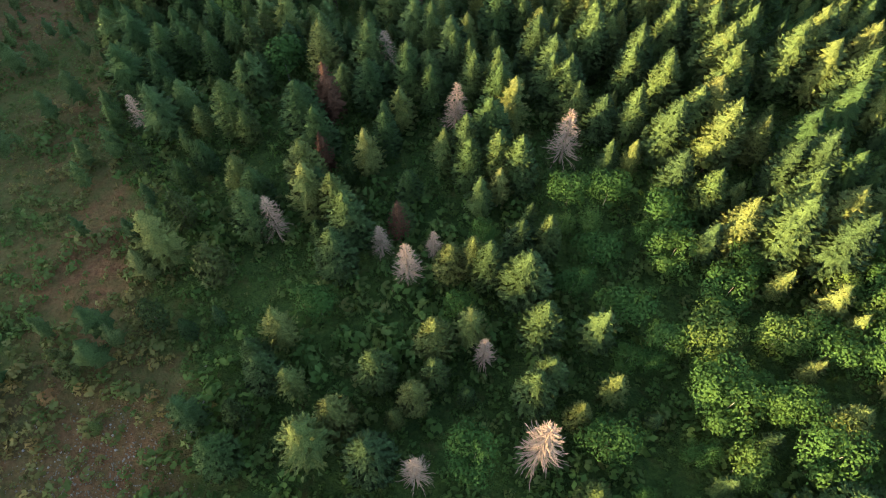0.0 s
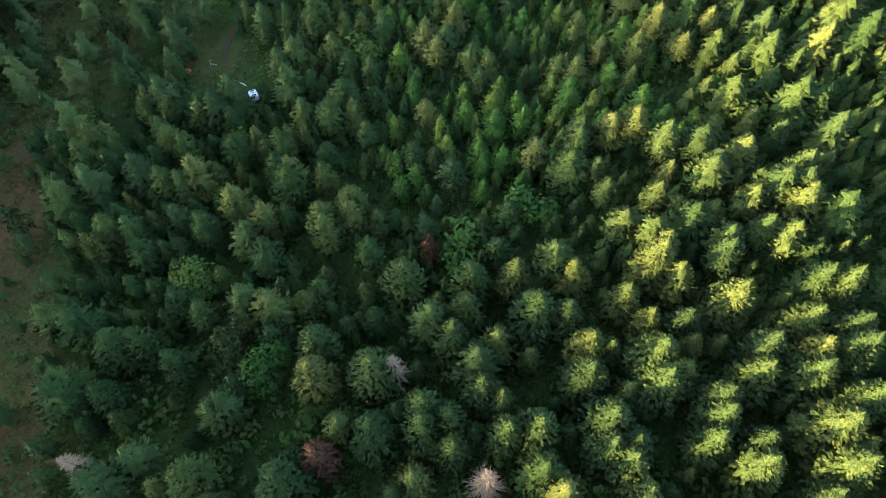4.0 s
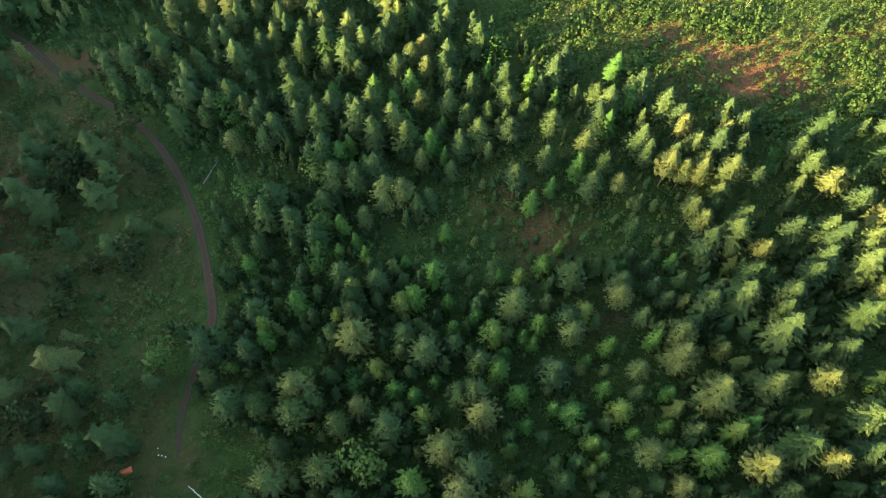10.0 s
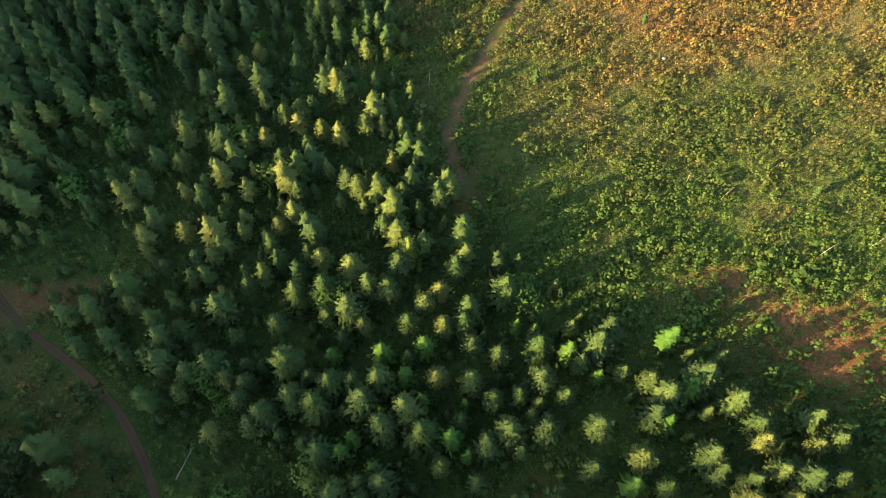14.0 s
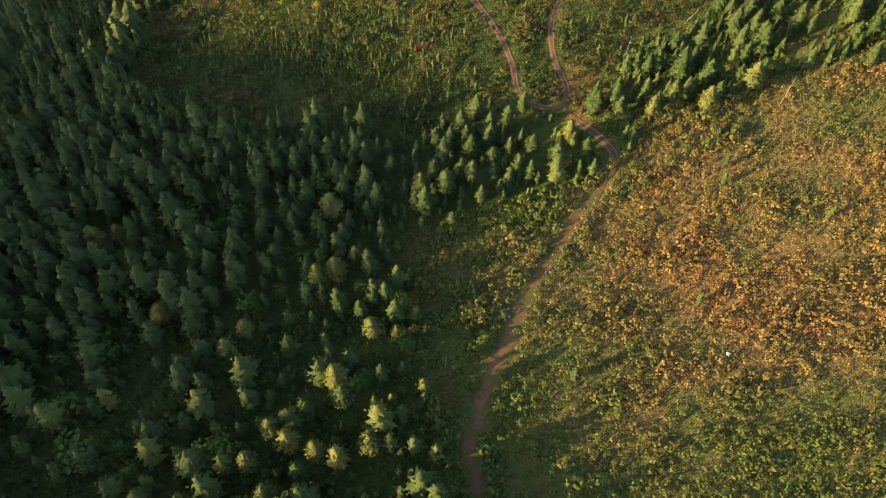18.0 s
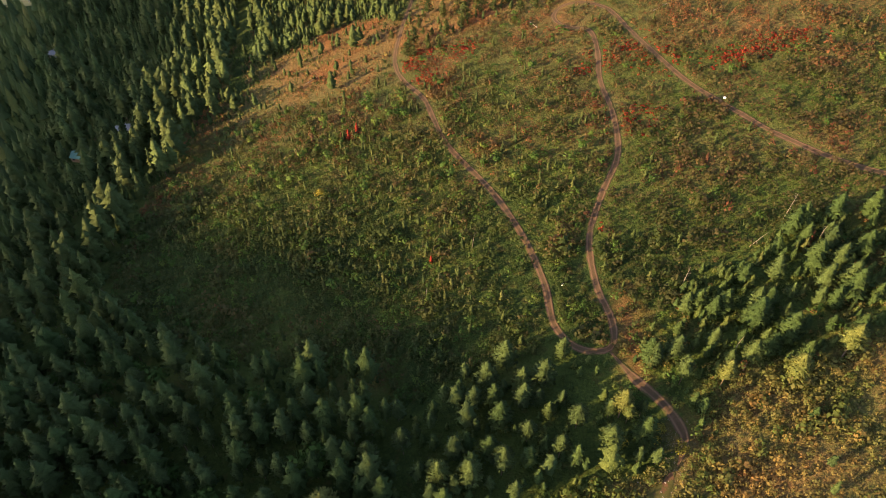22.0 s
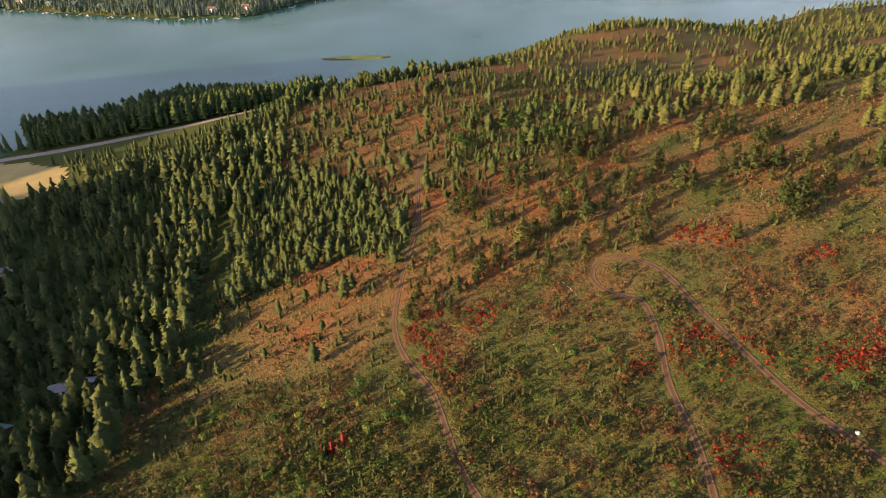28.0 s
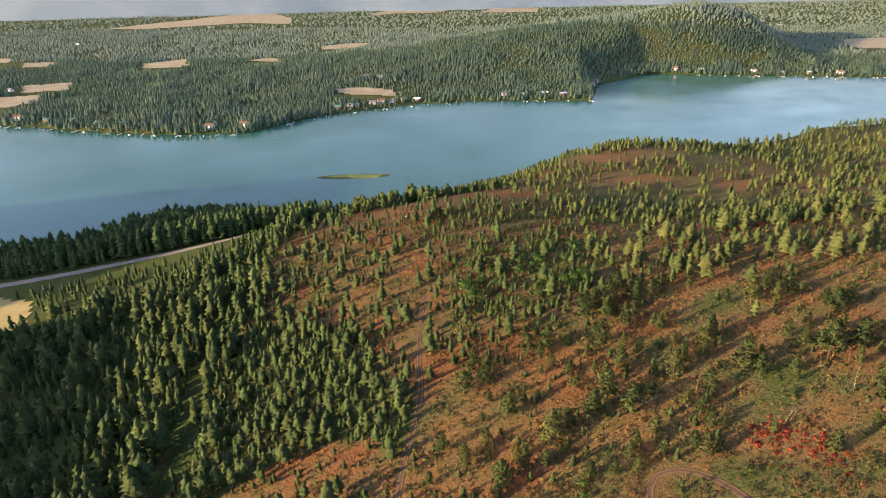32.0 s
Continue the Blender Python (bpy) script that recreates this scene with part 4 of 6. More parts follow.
LANDMARKS[PIN, 0] = [(-24, 21, 9), (-47, 28, 8), (-37.5, 34.5, 9), (-31.5, 42, 11), (-38.5, 52.5, 10), (-48.5, 64.5, 8), (-34.5, 92.5, 13), (-33, 95.5, 12), (-60, 111.5, 11), (-78.5, 118, 11), (-90, 173, 10), (-79, 174.5, 12), (-80.5, 196.5, 10), (-81.5, 201.5, 10), (-70, 205.5, 9), (-78.5, 206.5, 9), (-70.5, 210, 11), (-92, 224, 11), (-69, 225.5, 9), (-88.5, 226.5, 10), (-71, 231, 10), (-88.5, 232, 12), (-79.5, 244.5, 11)]
LANDMARKS[BRO, 0] = [(40.5, 14.5, 12), (18.5, 17.5, 9), (39, 21.5, 9), (32, 23.5, 10), (43.5, 30, 8), (50, 36.5, 8), (-58.5, 185.5, 9), (-32, 206, 9), (-33, 215.5, 9), (-34.5, 228, 10)]
LANDMARKS[LAR, 0] = [(3.5, 128.5, 11), (7, 130, 11), (-12, 131, 10), (3, 132, 11), (-3, 133.5, 11), (-4, 139, 11), (11.5, 140.5, 11), (-13, 140.5, 10), (22.5, 140.5, 10), (17.5, 141, 10), (24.5, 143, 11), (10.5, 145.5, 10), (17.5, 149.5, 10), (-9.5, 150, 12), (7.5, 150.5, 10), (29, 165.5, 9), (21.5, 173, 10), (-12.5, 177, 9), (19.5, 177, 9), (-16, 178.5, 9), (-32, 181.5, 9), (-19.5, 182.5, 9), (21.5, 185, 9), (-40, 188.5, 11), (10, 189.5, 10), (-5.5, 190, 8), (-40.5, 191, 11), (-1.5, 192, 8), (-6.5, 195.5, 8), (-35, 196, 11), (-46, 205.5, 9), (-22.5, 239.5, 9)]
LANDMARKS[LAR, 1] = [(-32.5, 251.5, 9), (-17.5, 274, 13)]

tx, ty, rt = jitter_grid(-470, 540, -60, 1200, 5.1, 101)
# an unseen dense stand is added west of x = -106 to shade the opening
keep = (rt.random(tx.size) < np.where((ty < 215) & (tx < -106), 0.95, tree_cover(tx, ty))) & (ty < near_shore(tx) - 6) & ( (np.abs(tx + 12) < half_width(ty)) | (ty < 215) & (tx < -106) & (tx > -150))
tx, ty = tx[keep], ty[keep]
keep = (off_track(tx, ty) > 3.2) & (road_gap(tx, ty) > np.where(ty < np.interp(tx, ROAD[:, 0], ROAD[:, 1]), np.where(tx < -150, 30.0, 19.0), 9.0))
MARKS = [(22.8, 392.0, 8.5, SPR), (19.2, 393.7, 8.0, SPR), (26.0, 393.3, 7.0, SPR), (21.5, 395.5, 7.5, FIRS)] + [(x, y, hgt, code) for (code, _), rows in LANDMARKS.items() for x, y, hgt in rows]
for ax, ay, *_ in DEAD + BROADS + MARKS:
    keep &= (tx - ax) ** 2 + (ty - ay) ** 2 > 10
keep &= ((tx - 20) / 12) ** 2 + ((ty - 403) / 8) ** 2 > 1
for ax, ay, *_ in HOUSES:
    keep &= ((tx - ax) / 6) ** 2 + ((ty - ay) / 5) ** 2 > 1
tx, ty = tx[keep], ty[keep]
deep = (ty > 430) & (ty < 880) & (tx < -116)
thin = ~deep | (rt.random(tx.size) < np.where(tx > -168, 0.8, 0.5))
tx, ty, deep = tx[thin], ty[thin], deep[thin]
N = len(tx)
pick, size, turn, tone = rt.random(N), rt.random(N), rt.uniform(0, 6.283, N), rt.random(N)
kind = np.where(pick < 0.60, SPR, FIRS)
# shade put into the leaf tone: lower in the dim stands, higher on the sunny slope
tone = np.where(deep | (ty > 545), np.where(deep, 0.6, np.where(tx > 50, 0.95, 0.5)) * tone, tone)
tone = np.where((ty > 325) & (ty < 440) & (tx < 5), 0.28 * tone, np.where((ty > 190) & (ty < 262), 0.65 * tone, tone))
kind[(pick > 0.93)] = BRO
wet = inside([(14, 20), (50, 14), (60, 45), (30, 60), (14, 50)], tx, ty)
kind[wet & (pick > 0.35)] = BRO
grove = inside(GROVE, tx, ty)
young = grove & (pick > 0.12) | (inside([(-22, 150), (5, 150), (40, 165), (30, 195), (-10, 185)], tx, ty) & (pick > 0.45)) | (inside(GLADE, tx, ty) & (pick > 0.2)) | ((tx > -30) & (tx < 40) & (ty > 190) & (ty < 262) & (pick > 0.72))
kind[young] = LAR
hilly = (ty > 545) & (tx > -118)
kind[hilly & (pick > 0.04)] = PIN
kind[(ty > 385) & (ty < 455) & (tx > 25) & (pick > 0.35)] = FIRS
tone = np.where((ty > 385) & (ty < 455) & (tx > 5), 0.5 * tone, tone)
kind[inside(DARK_CLUMP, tx, ty) & (pick > 0.3)] = BRO
kind[inside(DENSE_HILL, tx, ty) & (pick < 0.6)] = SPR
kind[west_open(tx, ty) & (pick > 0.35)] = PIN
kind[deep & (pick > 0.3)] = PIN
kind[inside(CLEAR_NORTH, tx, ty)] = BRO
tall = 10.0 + 7.5 * size
tall = np.where(kind == BRO, 6 + 4 * size, tall)
tall = np.where(kind == LAR, 6.5 + 4.5 * size, tall)
tall = np.where(hilly, tall * np.where(tx > 50, 0.38 + 0.45 * tone, 0.32 + 1.2 * tone ** 1.4), tall)
tall = np.where(inside(DENSE_HILL, tx, ty), 5.5 + 4.5 * size + 3.0 * (tx < np.interp(ty, [600, 628, 666, 717, 775], [-100, -105, -112, -122, -127])), tall)
tall = np.where((ty > 740) & (tx > -20), tall * 0.72, tall)
tall = np.where(open_ground(tx, ty), tall * 0.5, tall)
tall = np.where(west_open(tx, ty), tall * np.where(ty < 130, 0.62, 0.85), tall)
tall = np.where((ty > 900) & (tx < 40), tall * 1.3, tall)
tall = np.where((ty < 345) & (tx > -108) & (kind < 2), tall * (0.55 + 0.3 * size), tall)
# the added western stand, tall for the shade it casts
tall = np.where((ty < 215) & (tx < -106), 16 + 4 * size, tall)
tall = np.where((ty > 375) & (ty < 455) & (tx > -30), tall * np.where(tx > 28, 0.40 + 0.25 * size, 0.65), tall)
girth = (0.85 + 0.4 * size) * np.where(deep, 0.95, np.where(hilly, 1.2, 1.0)) * np.where((ty > 72) & (ty < 345), 1.15, 1.0) * np.where(inside(DENSE_HILL, tx, ty), 1.1, 1.0) * np.where((ty > 375) & (ty < 455) & (tx > -30), 1.2, 1.0)
tall = np.where(deep, tall * (0.85 + 0.3 * size), tall)
tall = np.where((tx > -60) & (tx < -20) & (ty > 330) & (ty < 378), 0.75 * tall, tall)
near_road = (ty < np.interp(tx, ROAD[:, 0], ROAD[:, 1])) & (road_gap(tx, ty) < 85) & (tx < -140)
tall = np.where(near_road, np.minimum(tall, 4.5 + 0.06 * road_gap(tx, ty) + 2.5 * size), tall)
tz = land(tx, ty) - 0.1

SHAPES = {
    SPR: ("spruce_tree", SPRUCE, BARK, "tall dark green spruce with drooping sprays on the forest floor", "spruce", [tiered(15, 11, s, 0.190 + 0.012 * (s % 3), 0.16, 0.55, 0.22, 6) for s in (1, 2, 3, 4)], [tiered(9, 6, s, 0.195, 0.26, 0.6, 0.3, 1) for s in (5, 6, 7)], [tiered(7, 5, s, 0.20, 0.14, 0.5, 0.35) for s in (8, 9)]),
    FIRS: ("fir_tree", FIR, BARK, "blue-green pointed fir in the dense stand", "fir", [tiered(15, 11, s, 0.20, 0.14, 0.6, 0.22, 6) for s in (11, 12, 13)], [tiered(9, 6, s, 0.20, 0.2, 0.7, 0.3, 1) for s in (14, 15)], [tiered(7, 5, s, 0.21, 0.12, 0.6, 0.35) for s in (16, 17)]),
    PIN: ("pine_tree", PINE, BARK, "open-crowned olive green pine with a bare lower trunk", "pine", [tufted(900, s, 0.033, 0.19, 0.22, 24) for s in (21, 22, 23)], [tiered(8, 5, s, 0.20, 0.2, 0.85, 0.45) for s in (24, 25)], [tiered(7, 5, s, 0.21, 0.16, 0.8, 0.45) for s in (26, 27)]),
    BRO: ("broadleaf_tree", BROAD, PALE_BARK, "bright green broadleaf tree with a rounded uneven crown", "tree", [leaf_cloud(1900, 20, s, 0.020, (0.34, 0.34, 0.40), 0.56, 0.15) for s in (31, 32, 33)], [leaf_cloud(150, 9, s, 0.075) for s in (34, 35)], [leaf_cloud(48, 7, 36, 0.12), leaf_cloud(48, 6, 37, 0.12)]),
    LAR: ("young_tree", LARCH, PALE_BARK, "slender young light green tree in the brush", "young tree", [tiered(11, 9, s, 0.20, 0.12, 0.5, 0.25, 3) for s in (41, 42)], [tiered(9, 7, s, 0.20, 0.12, 0.5, 0.3, 1) for s in (43, 44)], [tiered(6, 5, 45, 0.2, 0.1, 0.4), tiered(6, 5, 46, 0.18, 0.1, 0.4)]),
}


def tree_thing(name, crown, trunk, crown_mat, trunk_mat, label, category, group):
    root = tagged(new(name), label, category, group)
    mesh_part("trunk", trunk, trunk_mat, root)
    mesh_part("crown", crown, crown_mat, root)
    return root


def stand(proto, x, y, z, height, width, angle):
    ob = copy_thing(proto, pose(x, y, z, 0, 0, math.degrees(angle)))
    ob.scale = (height * width, height * width, height)
    return ob


def drop(root):
    for o in (*root.children_recursive, root):
        bpy.data.objects.remove(o)


CLOSE = {SPR: [tiered(12, 9, s, 0.195, 0.18, 0.55, 0.25, 2) for s in (5, 6, 7)], FIRS: [tiered(12, 9, s, 0.20, 0.15, 0.6, 0.25, 2) for s in (14, 15)]}
LATER = {SPR: [tiered(11, 9, s, 0.180 + 0.012 * (s % 3), 0.40, 0.85, 0.28, 4) for s in (1, 2, 3)], FIRS: [tiered(12, 9, s, 0.185, 0.30, 0.75, 0.28, 4) for s in (11, 12, 13)],
         PIN: [tufted(480, s, 0.045, 0.19, 0.22, 22) for s in (21, 22, 23)], BRO: [leaf_cloud(480, 15, s, 0.038, (0.34, 0.34, 0.38), 0.56, 0.17) for s in (31, 32, 33)]}
near_view = (ty < 430) & (tx > -125) | hilly & (ty < 730) | deep & (ty < 760)
THINGS = {SPR: 260, FIRS: 150, PIN: 180, BRO: 100, LAR: 100}
# the stretch that the line of flight passes nearest, for each kind
near_rank = np.hypot(tx * 1.3 + 0.05 * ty, np.where(ty < 20, 60 - ty, np.maximum(ty - 60, 0)) * 0.55)
near_rank = np.where((kind == PIN), np.hypot(tx - 45, (ty - 560) * 0.8), near_rank)
for code, (name, leaf_mat, bark_mat, label, category, near, mid, far) in SHAPES.items():
    mine = np.where(kind == code)[0]
    mine = mine[np.argsort(near_rank[mine])]
    protos = [tree_thing(name, c, trunk_shape(top=0.72 if code == BRO else 0.95), leaf_mat, bark_mat, label, category, name.replace("_", " ") + "s of the wood") for c in near]
    later = [tree_thing(name, c, trunk_shape(top=0.72 if code == BRO else 0.95), leaf_mat, bark_mat, label, category, name.replace("_", " ") + "s of the wood") for c in LATER.get(code, [])] or protos
    own = [m for m in MARKS if m[3] == code]
    for i, (x, y, hgt, _) in enumerate(own):
        stand((protos if y < 105 else later)[i % len(later)], x, y, float(land(x, y)) - 0.1, hgt, 0.9 + 0.3 * ((i * 0.618) % 1), i * 2.4)
    limit = max(0, THINGS[code] - len(own))
    for k in mine[:limit]:
        stand((protos if ty[k] < 105 else later)[k % len(later)], tx[k], ty[k], tz[k], tall[k], girth[k], turn[k])
    for p in {*protos, *later}:
        drop(p)
    rest = mine[limit:]
    # a belt of finely branched trees round the line of flight
    belt = rest[(np.abs(tx[rest] - 10) < 75) & (ty[rest] < 270)][:{SPR: 650, FIRS: 300}.get(code, 0)]
    belt = np.concatenate([belt, rest[(ty[rest] > 385) & (ty[rest] < 460) & (tx[rest] > -10) & (tx[rest] < 110)]])
    for v, shape in enumerate(CLOSE.get(code, ())):
        s = belt[v::len(CLOSE[code])]
        planted(name.replace("_tree", "") + "_stand", shape, np.stack([tx[s], ty[s], tz[s]], 1), np.stack([tall[s] * girth[s], tall[s]], 1), turn[s], tone[s], leaf_mat,
                "dense stand of " + label.split(" with")[0].split(" in the")[0] + " trees", "woods")
        planted("trunks", trunk_shape(0.011, 0.003, 0.9, 4, 0.0, (-0.02, 1.0)), np.stack([tx[s], ty[s], tz[s]], 1), np.stack([tall[s], tall[s]], 1), turn[s], tone[s], bark_mat, "slim bare trunks of the stand", "trunks")
    rest = np.setdiff1d(rest, belt)
    for shapes, mask, where in ((mid, near_view[rest], "mid"), (far, ~near_view[rest], "far")):
        sel = rest[mask]
        for v, shape in enumerate(shapes):
            s = sel[v::len(shapes)]
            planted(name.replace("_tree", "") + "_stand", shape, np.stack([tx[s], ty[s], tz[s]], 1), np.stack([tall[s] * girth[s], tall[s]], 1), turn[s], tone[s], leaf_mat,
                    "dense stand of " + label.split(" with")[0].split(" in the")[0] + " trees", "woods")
            if where == "mid" or code in (PIN, BRO, LAR):
                planted("trunks", trunk_shape(0.011, 0.003, 0.72 if code == BRO else 0.9, 3, 0.0, (-0.02, 1.0)), np.stack([tx[s], ty[s], tz[s]], 1), np.stack([tall[s], tall[s]], 1), turn[s], tone[s], bark_mat, "slim bare trunks of the stand", "trunks")

dead_protos = [tree_thing("dead_tree", bare_crown(s), trunk_shape(0.013, 0.003), GREY_BARK, GREY_BARK, "dead conifer with bare grey-brown limbs and twigs", "dead tree", "dead trees") for s in (51, 52)]
rust_protos = [tree_thing("withered_conifer", tiered(12, 9, s, 0.15, 0.15, 0.4, 0.4, 3), trunk_shape(0.013, 0.003), RED_NEEDLES, GREY_BARK, "withered conifer with rusty brown needles", "dead tree", "withered trees") for s in (53, 54)]
for k, (x, y, hgt) in enumerate(DEAD):
    stand((rust_protos if k in (0, 6, 10, 14) else dead_protos)[k % 2], x, y, float(land(x, y)) - 0.1, hgt, 1.15, k * 1.7)
for p in dead_protos + rust_protos:
    drop(p)
broad_protos = [tree_thing("broadleaf_tree", c, trunk_shape(top=0.72), BROAD, PALE_BARK, SHAPES[BRO][3], "tree", "broadleaf trees of the wood") for c in SHAPES[BRO][5]]
for k, (x, y, hgt) in enumerate(BROADS):
    stand(broad_protos[k % 3], x, y, float(land(x, y)) - 0.1, hgt, 1.15, k * 2.1)
for p in broad_protos:
    drop(p)

# brush
FINE = [shrub_shape(17, s, 0.165) for s in (61, 62, 63)]
SHRUBS = [shrub_shape(19, s, 0.17) for s in (61, 62, 63)]


def brush(name, x0, x1, y0, y1, step, seed, chance, label, low, high, shape_set=SHRUBS, squat=(0.6, 1.05), turned=0.0, material=None):
    x, y, r = jitter_grid(x0, x1, y0, y1, step, seed)
    ok = r.random(x.size) < chance(x, y)
    x, y = x[ok], y[ok]
    ok = (off_track(x, y) > 1.4 + 0.7 * lattice(x, y, 3.5, 42)) & (np.abs(x) < 66 + 0.24 * y) & (np.abs(x) < 118 + 0.1 * y)
    x, y = x[ok], y[ok]
    n = len(x)
    wid = (low + (high - low) * r.random(n) ** 1.4) * (0.55 + 0.9 * lattice(x, y, 5.5, 80)) * (1 - 0.25 * smooth(490, 560, y))
    hue = np.clip(autumn(x, y) + turned + r.normal(0, np.where(y > 400, 0.075, np.where(inside(CLEAR_SOUTH, x, y), 0.06, 0.085))) + 0.22 * (r.random(n) < 0.06) * (y > 400) - 0.42 * (r.random(n) < 0.45) * r.random(n) * (y > 560), 0.0, 0.82)
    z = land(x, y) - 0.05
    ang = r.uniform(0, 6.283, n)
    hig = wid * r.uniform(*squat, n)
    for v, shape in enumerate(shape_set):
        s = slice(v, None, len(shape_set))
        planted(name, shape, np.stack([x[s], y[s], z[s]], 1), np.stack([wid[s], hig[s]], 1), ang[s], hue[s], material or SHRUB, label, "shrubs")


brush("golden_brush", -30, 165, 225, 412, 1.38, 71, lambda x, y: inside(CLEAR_SOUTH, x, y) * np.clip(1.15 - bare_soil(x, y), 0, 1) * (0.6 + 0.7 * lattice(x, y, 5, 72)), "dense waist-high brush turning from green to gold", 1.0, 2.5, SHRUBS, (0.8, 1.4), 0.02)


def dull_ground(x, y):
    """The part of the hillside, above the hairpin, with browner brush darkened as painted shade."""
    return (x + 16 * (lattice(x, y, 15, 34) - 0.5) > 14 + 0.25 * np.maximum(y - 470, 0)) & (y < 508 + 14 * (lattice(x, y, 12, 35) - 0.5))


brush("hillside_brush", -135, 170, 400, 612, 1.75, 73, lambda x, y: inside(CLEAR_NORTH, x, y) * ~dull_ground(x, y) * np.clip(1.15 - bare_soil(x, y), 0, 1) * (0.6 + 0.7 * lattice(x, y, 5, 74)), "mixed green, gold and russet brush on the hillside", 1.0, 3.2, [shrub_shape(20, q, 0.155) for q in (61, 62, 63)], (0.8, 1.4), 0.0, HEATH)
brush("withered_brush", -135, 170, 400, 612, 1.75, 73, lambda x, y: inside(CLEAR_NORTH, x, y) * dull_ground(x, y) * np.clip(1.15 - bare_soil(x, y), 0, 1) * (0.6 + 0.7 * lattice(x, y, 5, 74)), "dull brown and olive brush above the hairpin, darkened with painted shade", 1.0, 3.2, [shrub_shape(20, q, 0.155) for q in (61, 62, 63)], (0.8, 1.4), 0.0, DULL_DIMMED)
DENSE = [shrub_shape(28, s, 0.165) for s in (61, 62, 63)]
brush("leafy_undergrowth", -62, 62, -12, 105, 1.6, 70, lambda x, y: ~west_open(x, y) * np.clip(1.0 - bare_soil(x, y), 0, 1) * 0.9, "green leafy undergrowth between the spruces", 1.0, 3.2, DENSE, (0.7, 1.3))
brush("thicket", -70, -18, -12, 105, 1.5, 69, lambda x, y: west_open(x, y) * np.clip(1.25 - 0.75 * bare_soil(x, y), 0, 1) * smooth(0.3, 0.45, lattice(x, y, 4.5, 79) + 0.2), "low leafy bushes beside the bare patch", 0.8, 2.6, DENSE, (0.7, 1.2))
brush("undergrowth", -118, 115, -20, 350, 1.95, 75, lambda x, y: ~((y < 105) & (np.abs(x) < 62)) * ~inside(CLEAR_SOUTH, x, y) * ~west_open(x, y) * np.clip(1.0 - bare_soil(x, y), 0, 1) * 0.85, "green undergrowth between the trees", 0.9, 2.7, FINE, (0.7, 1.3))
brush("low_brush", -112, -15, -15, 290, 1.35, 76, lambda x, y: ~((y < 105) & (x > -70)) * west_open(x, y) * np.clip(1.2 - 0.75 * bare_soil(x, y), 0, 1) * smooth(0.3, 0.5, lattice(x, y, 4.5, 79) + 0.20), "low green and yellow brush beside the wood", 0.7, 2.2, FINE)
brush("bracken", -130, 240, 550, 860, 1.85, 77, lambda x, y: (~inside(DENSE_HILL, x, y) & ~inside(CLEAR_NORTH, x, y)) * 0.85 * np.clip(1.1 - bare_soil(x, y), 0, 1) * (0.7 * lattice(x, y, 7, 78) + 0.4), "dry russet bracken and bushes on the open hill", 0.9, 2.4, [shrub_shape(8, k, 0.265) for k in (86, 87)], (0.7, 1.3))

BUSHY = [shrub_shape(34, s, 0.14) for s in (64, 65, 66)]
brush("leafy_bushes", -30, 120, 226, 412, 2.0, 88, lambda x, y: inside(CLEAR_SOUTH, x, y) * (x < np.interp(y, [230, 245, 268, 295, 312, 340, 370, 395], [130, 110, 60, 6, -6, 4, 30, 75]) + 14 * (lattice(x, y, 9, 92) - 0.5)) * 0.8, "lush green bushes along the stony track", 1.4, 3.4, BUSHY, (0.7, 1.2), -0.08)
brush("hillside_bushes", -130, 120, 400, 600, 3.0, 89, lambda x, y: inside(CLEAR_NORTH, x, y) * (0.08 + 0.75 * smooth(0.45, 0.7, lattice(x, y, 19, 90)) * (x < 45)), "taller green bushes scattered on the hillside", 1.6, 3.8, BUSHY, (0.7, 1.3), -0.1, HEATH)
brush("hill_bushes", -122, 240, 545, 860, 2.8, 97, lambda x, y: ~inside(STRIP, x, y) * ~inside(CLEAR_NORTH, x, y) * np.where(inside(DENSE_HILL, x, y), 0.75, 1.0) * (0.08 + 0.5 * inside(DENSE_HILL, x, y) + 0.62 * smooth(0.42, 0.62, lattice(x, y, 13, 98))) * np.where(x > 55, 0.5, np.where(inside(BROWN_SLOPE, x, y), 0.85, 1.0)), "dark green bushes between the pines on the hill", 1.3, 3.4, [shrub_shape(16, q, 0.19) for q in (67, 68)], (0.6, 1.1), -0.44, HEATH)

ox, oy, ro = jitter_grid(60, 262, 222, 572, 2.6, 60)
ok = open_ground(ox, oy) & ~((np.abs(ox) < 66 + 0.24 * oy) & (np.abs(ox) < 118 + 0.1 * oy)) & (ro.random(ox.size) < 0.85)
ox, oy = ox[ok], oy[ok]
ow = ro.uniform(2.0, 3.6, len(ox))
planted("scrub", shrub_shape(10, 59, 0.27), np.stack([ox, oy, land(ox, oy) - 0.05], 1), np.stack([ow, ow * 0.6], 1), ro.uniform(0, 6.28, len(ox)), np.clip(autumn(ox, oy) + ro.normal(0, 0.06, len(ox)), 0, 0.9), SHRUB, "low scrub that goes on across the clearings", "shrubs")

# young conifers under and between the tall trees
sx_, sy_, rsap = jitter_grid(-300, -114, 430, 800, 4.6, 55)
ok = ~inside(STRIP, sx_, sy_) & ~inside(FIELD, sx_, sy_) & (road_gap(sx_, sy_) > 14) & ~inside(CLEAR_NORTH, sx_, sy_) & (rsap.random(sx_.size) < 0.9)
for hx, hy, *_ in HOUSES:
    ok &= np.hypot(sx_ - hx, sy_ - hy) > 6
sx_, sy_ = sx_[ok], sy_[ok]
sh = rsap.uniform(2.0, 6.0, len(sx_))
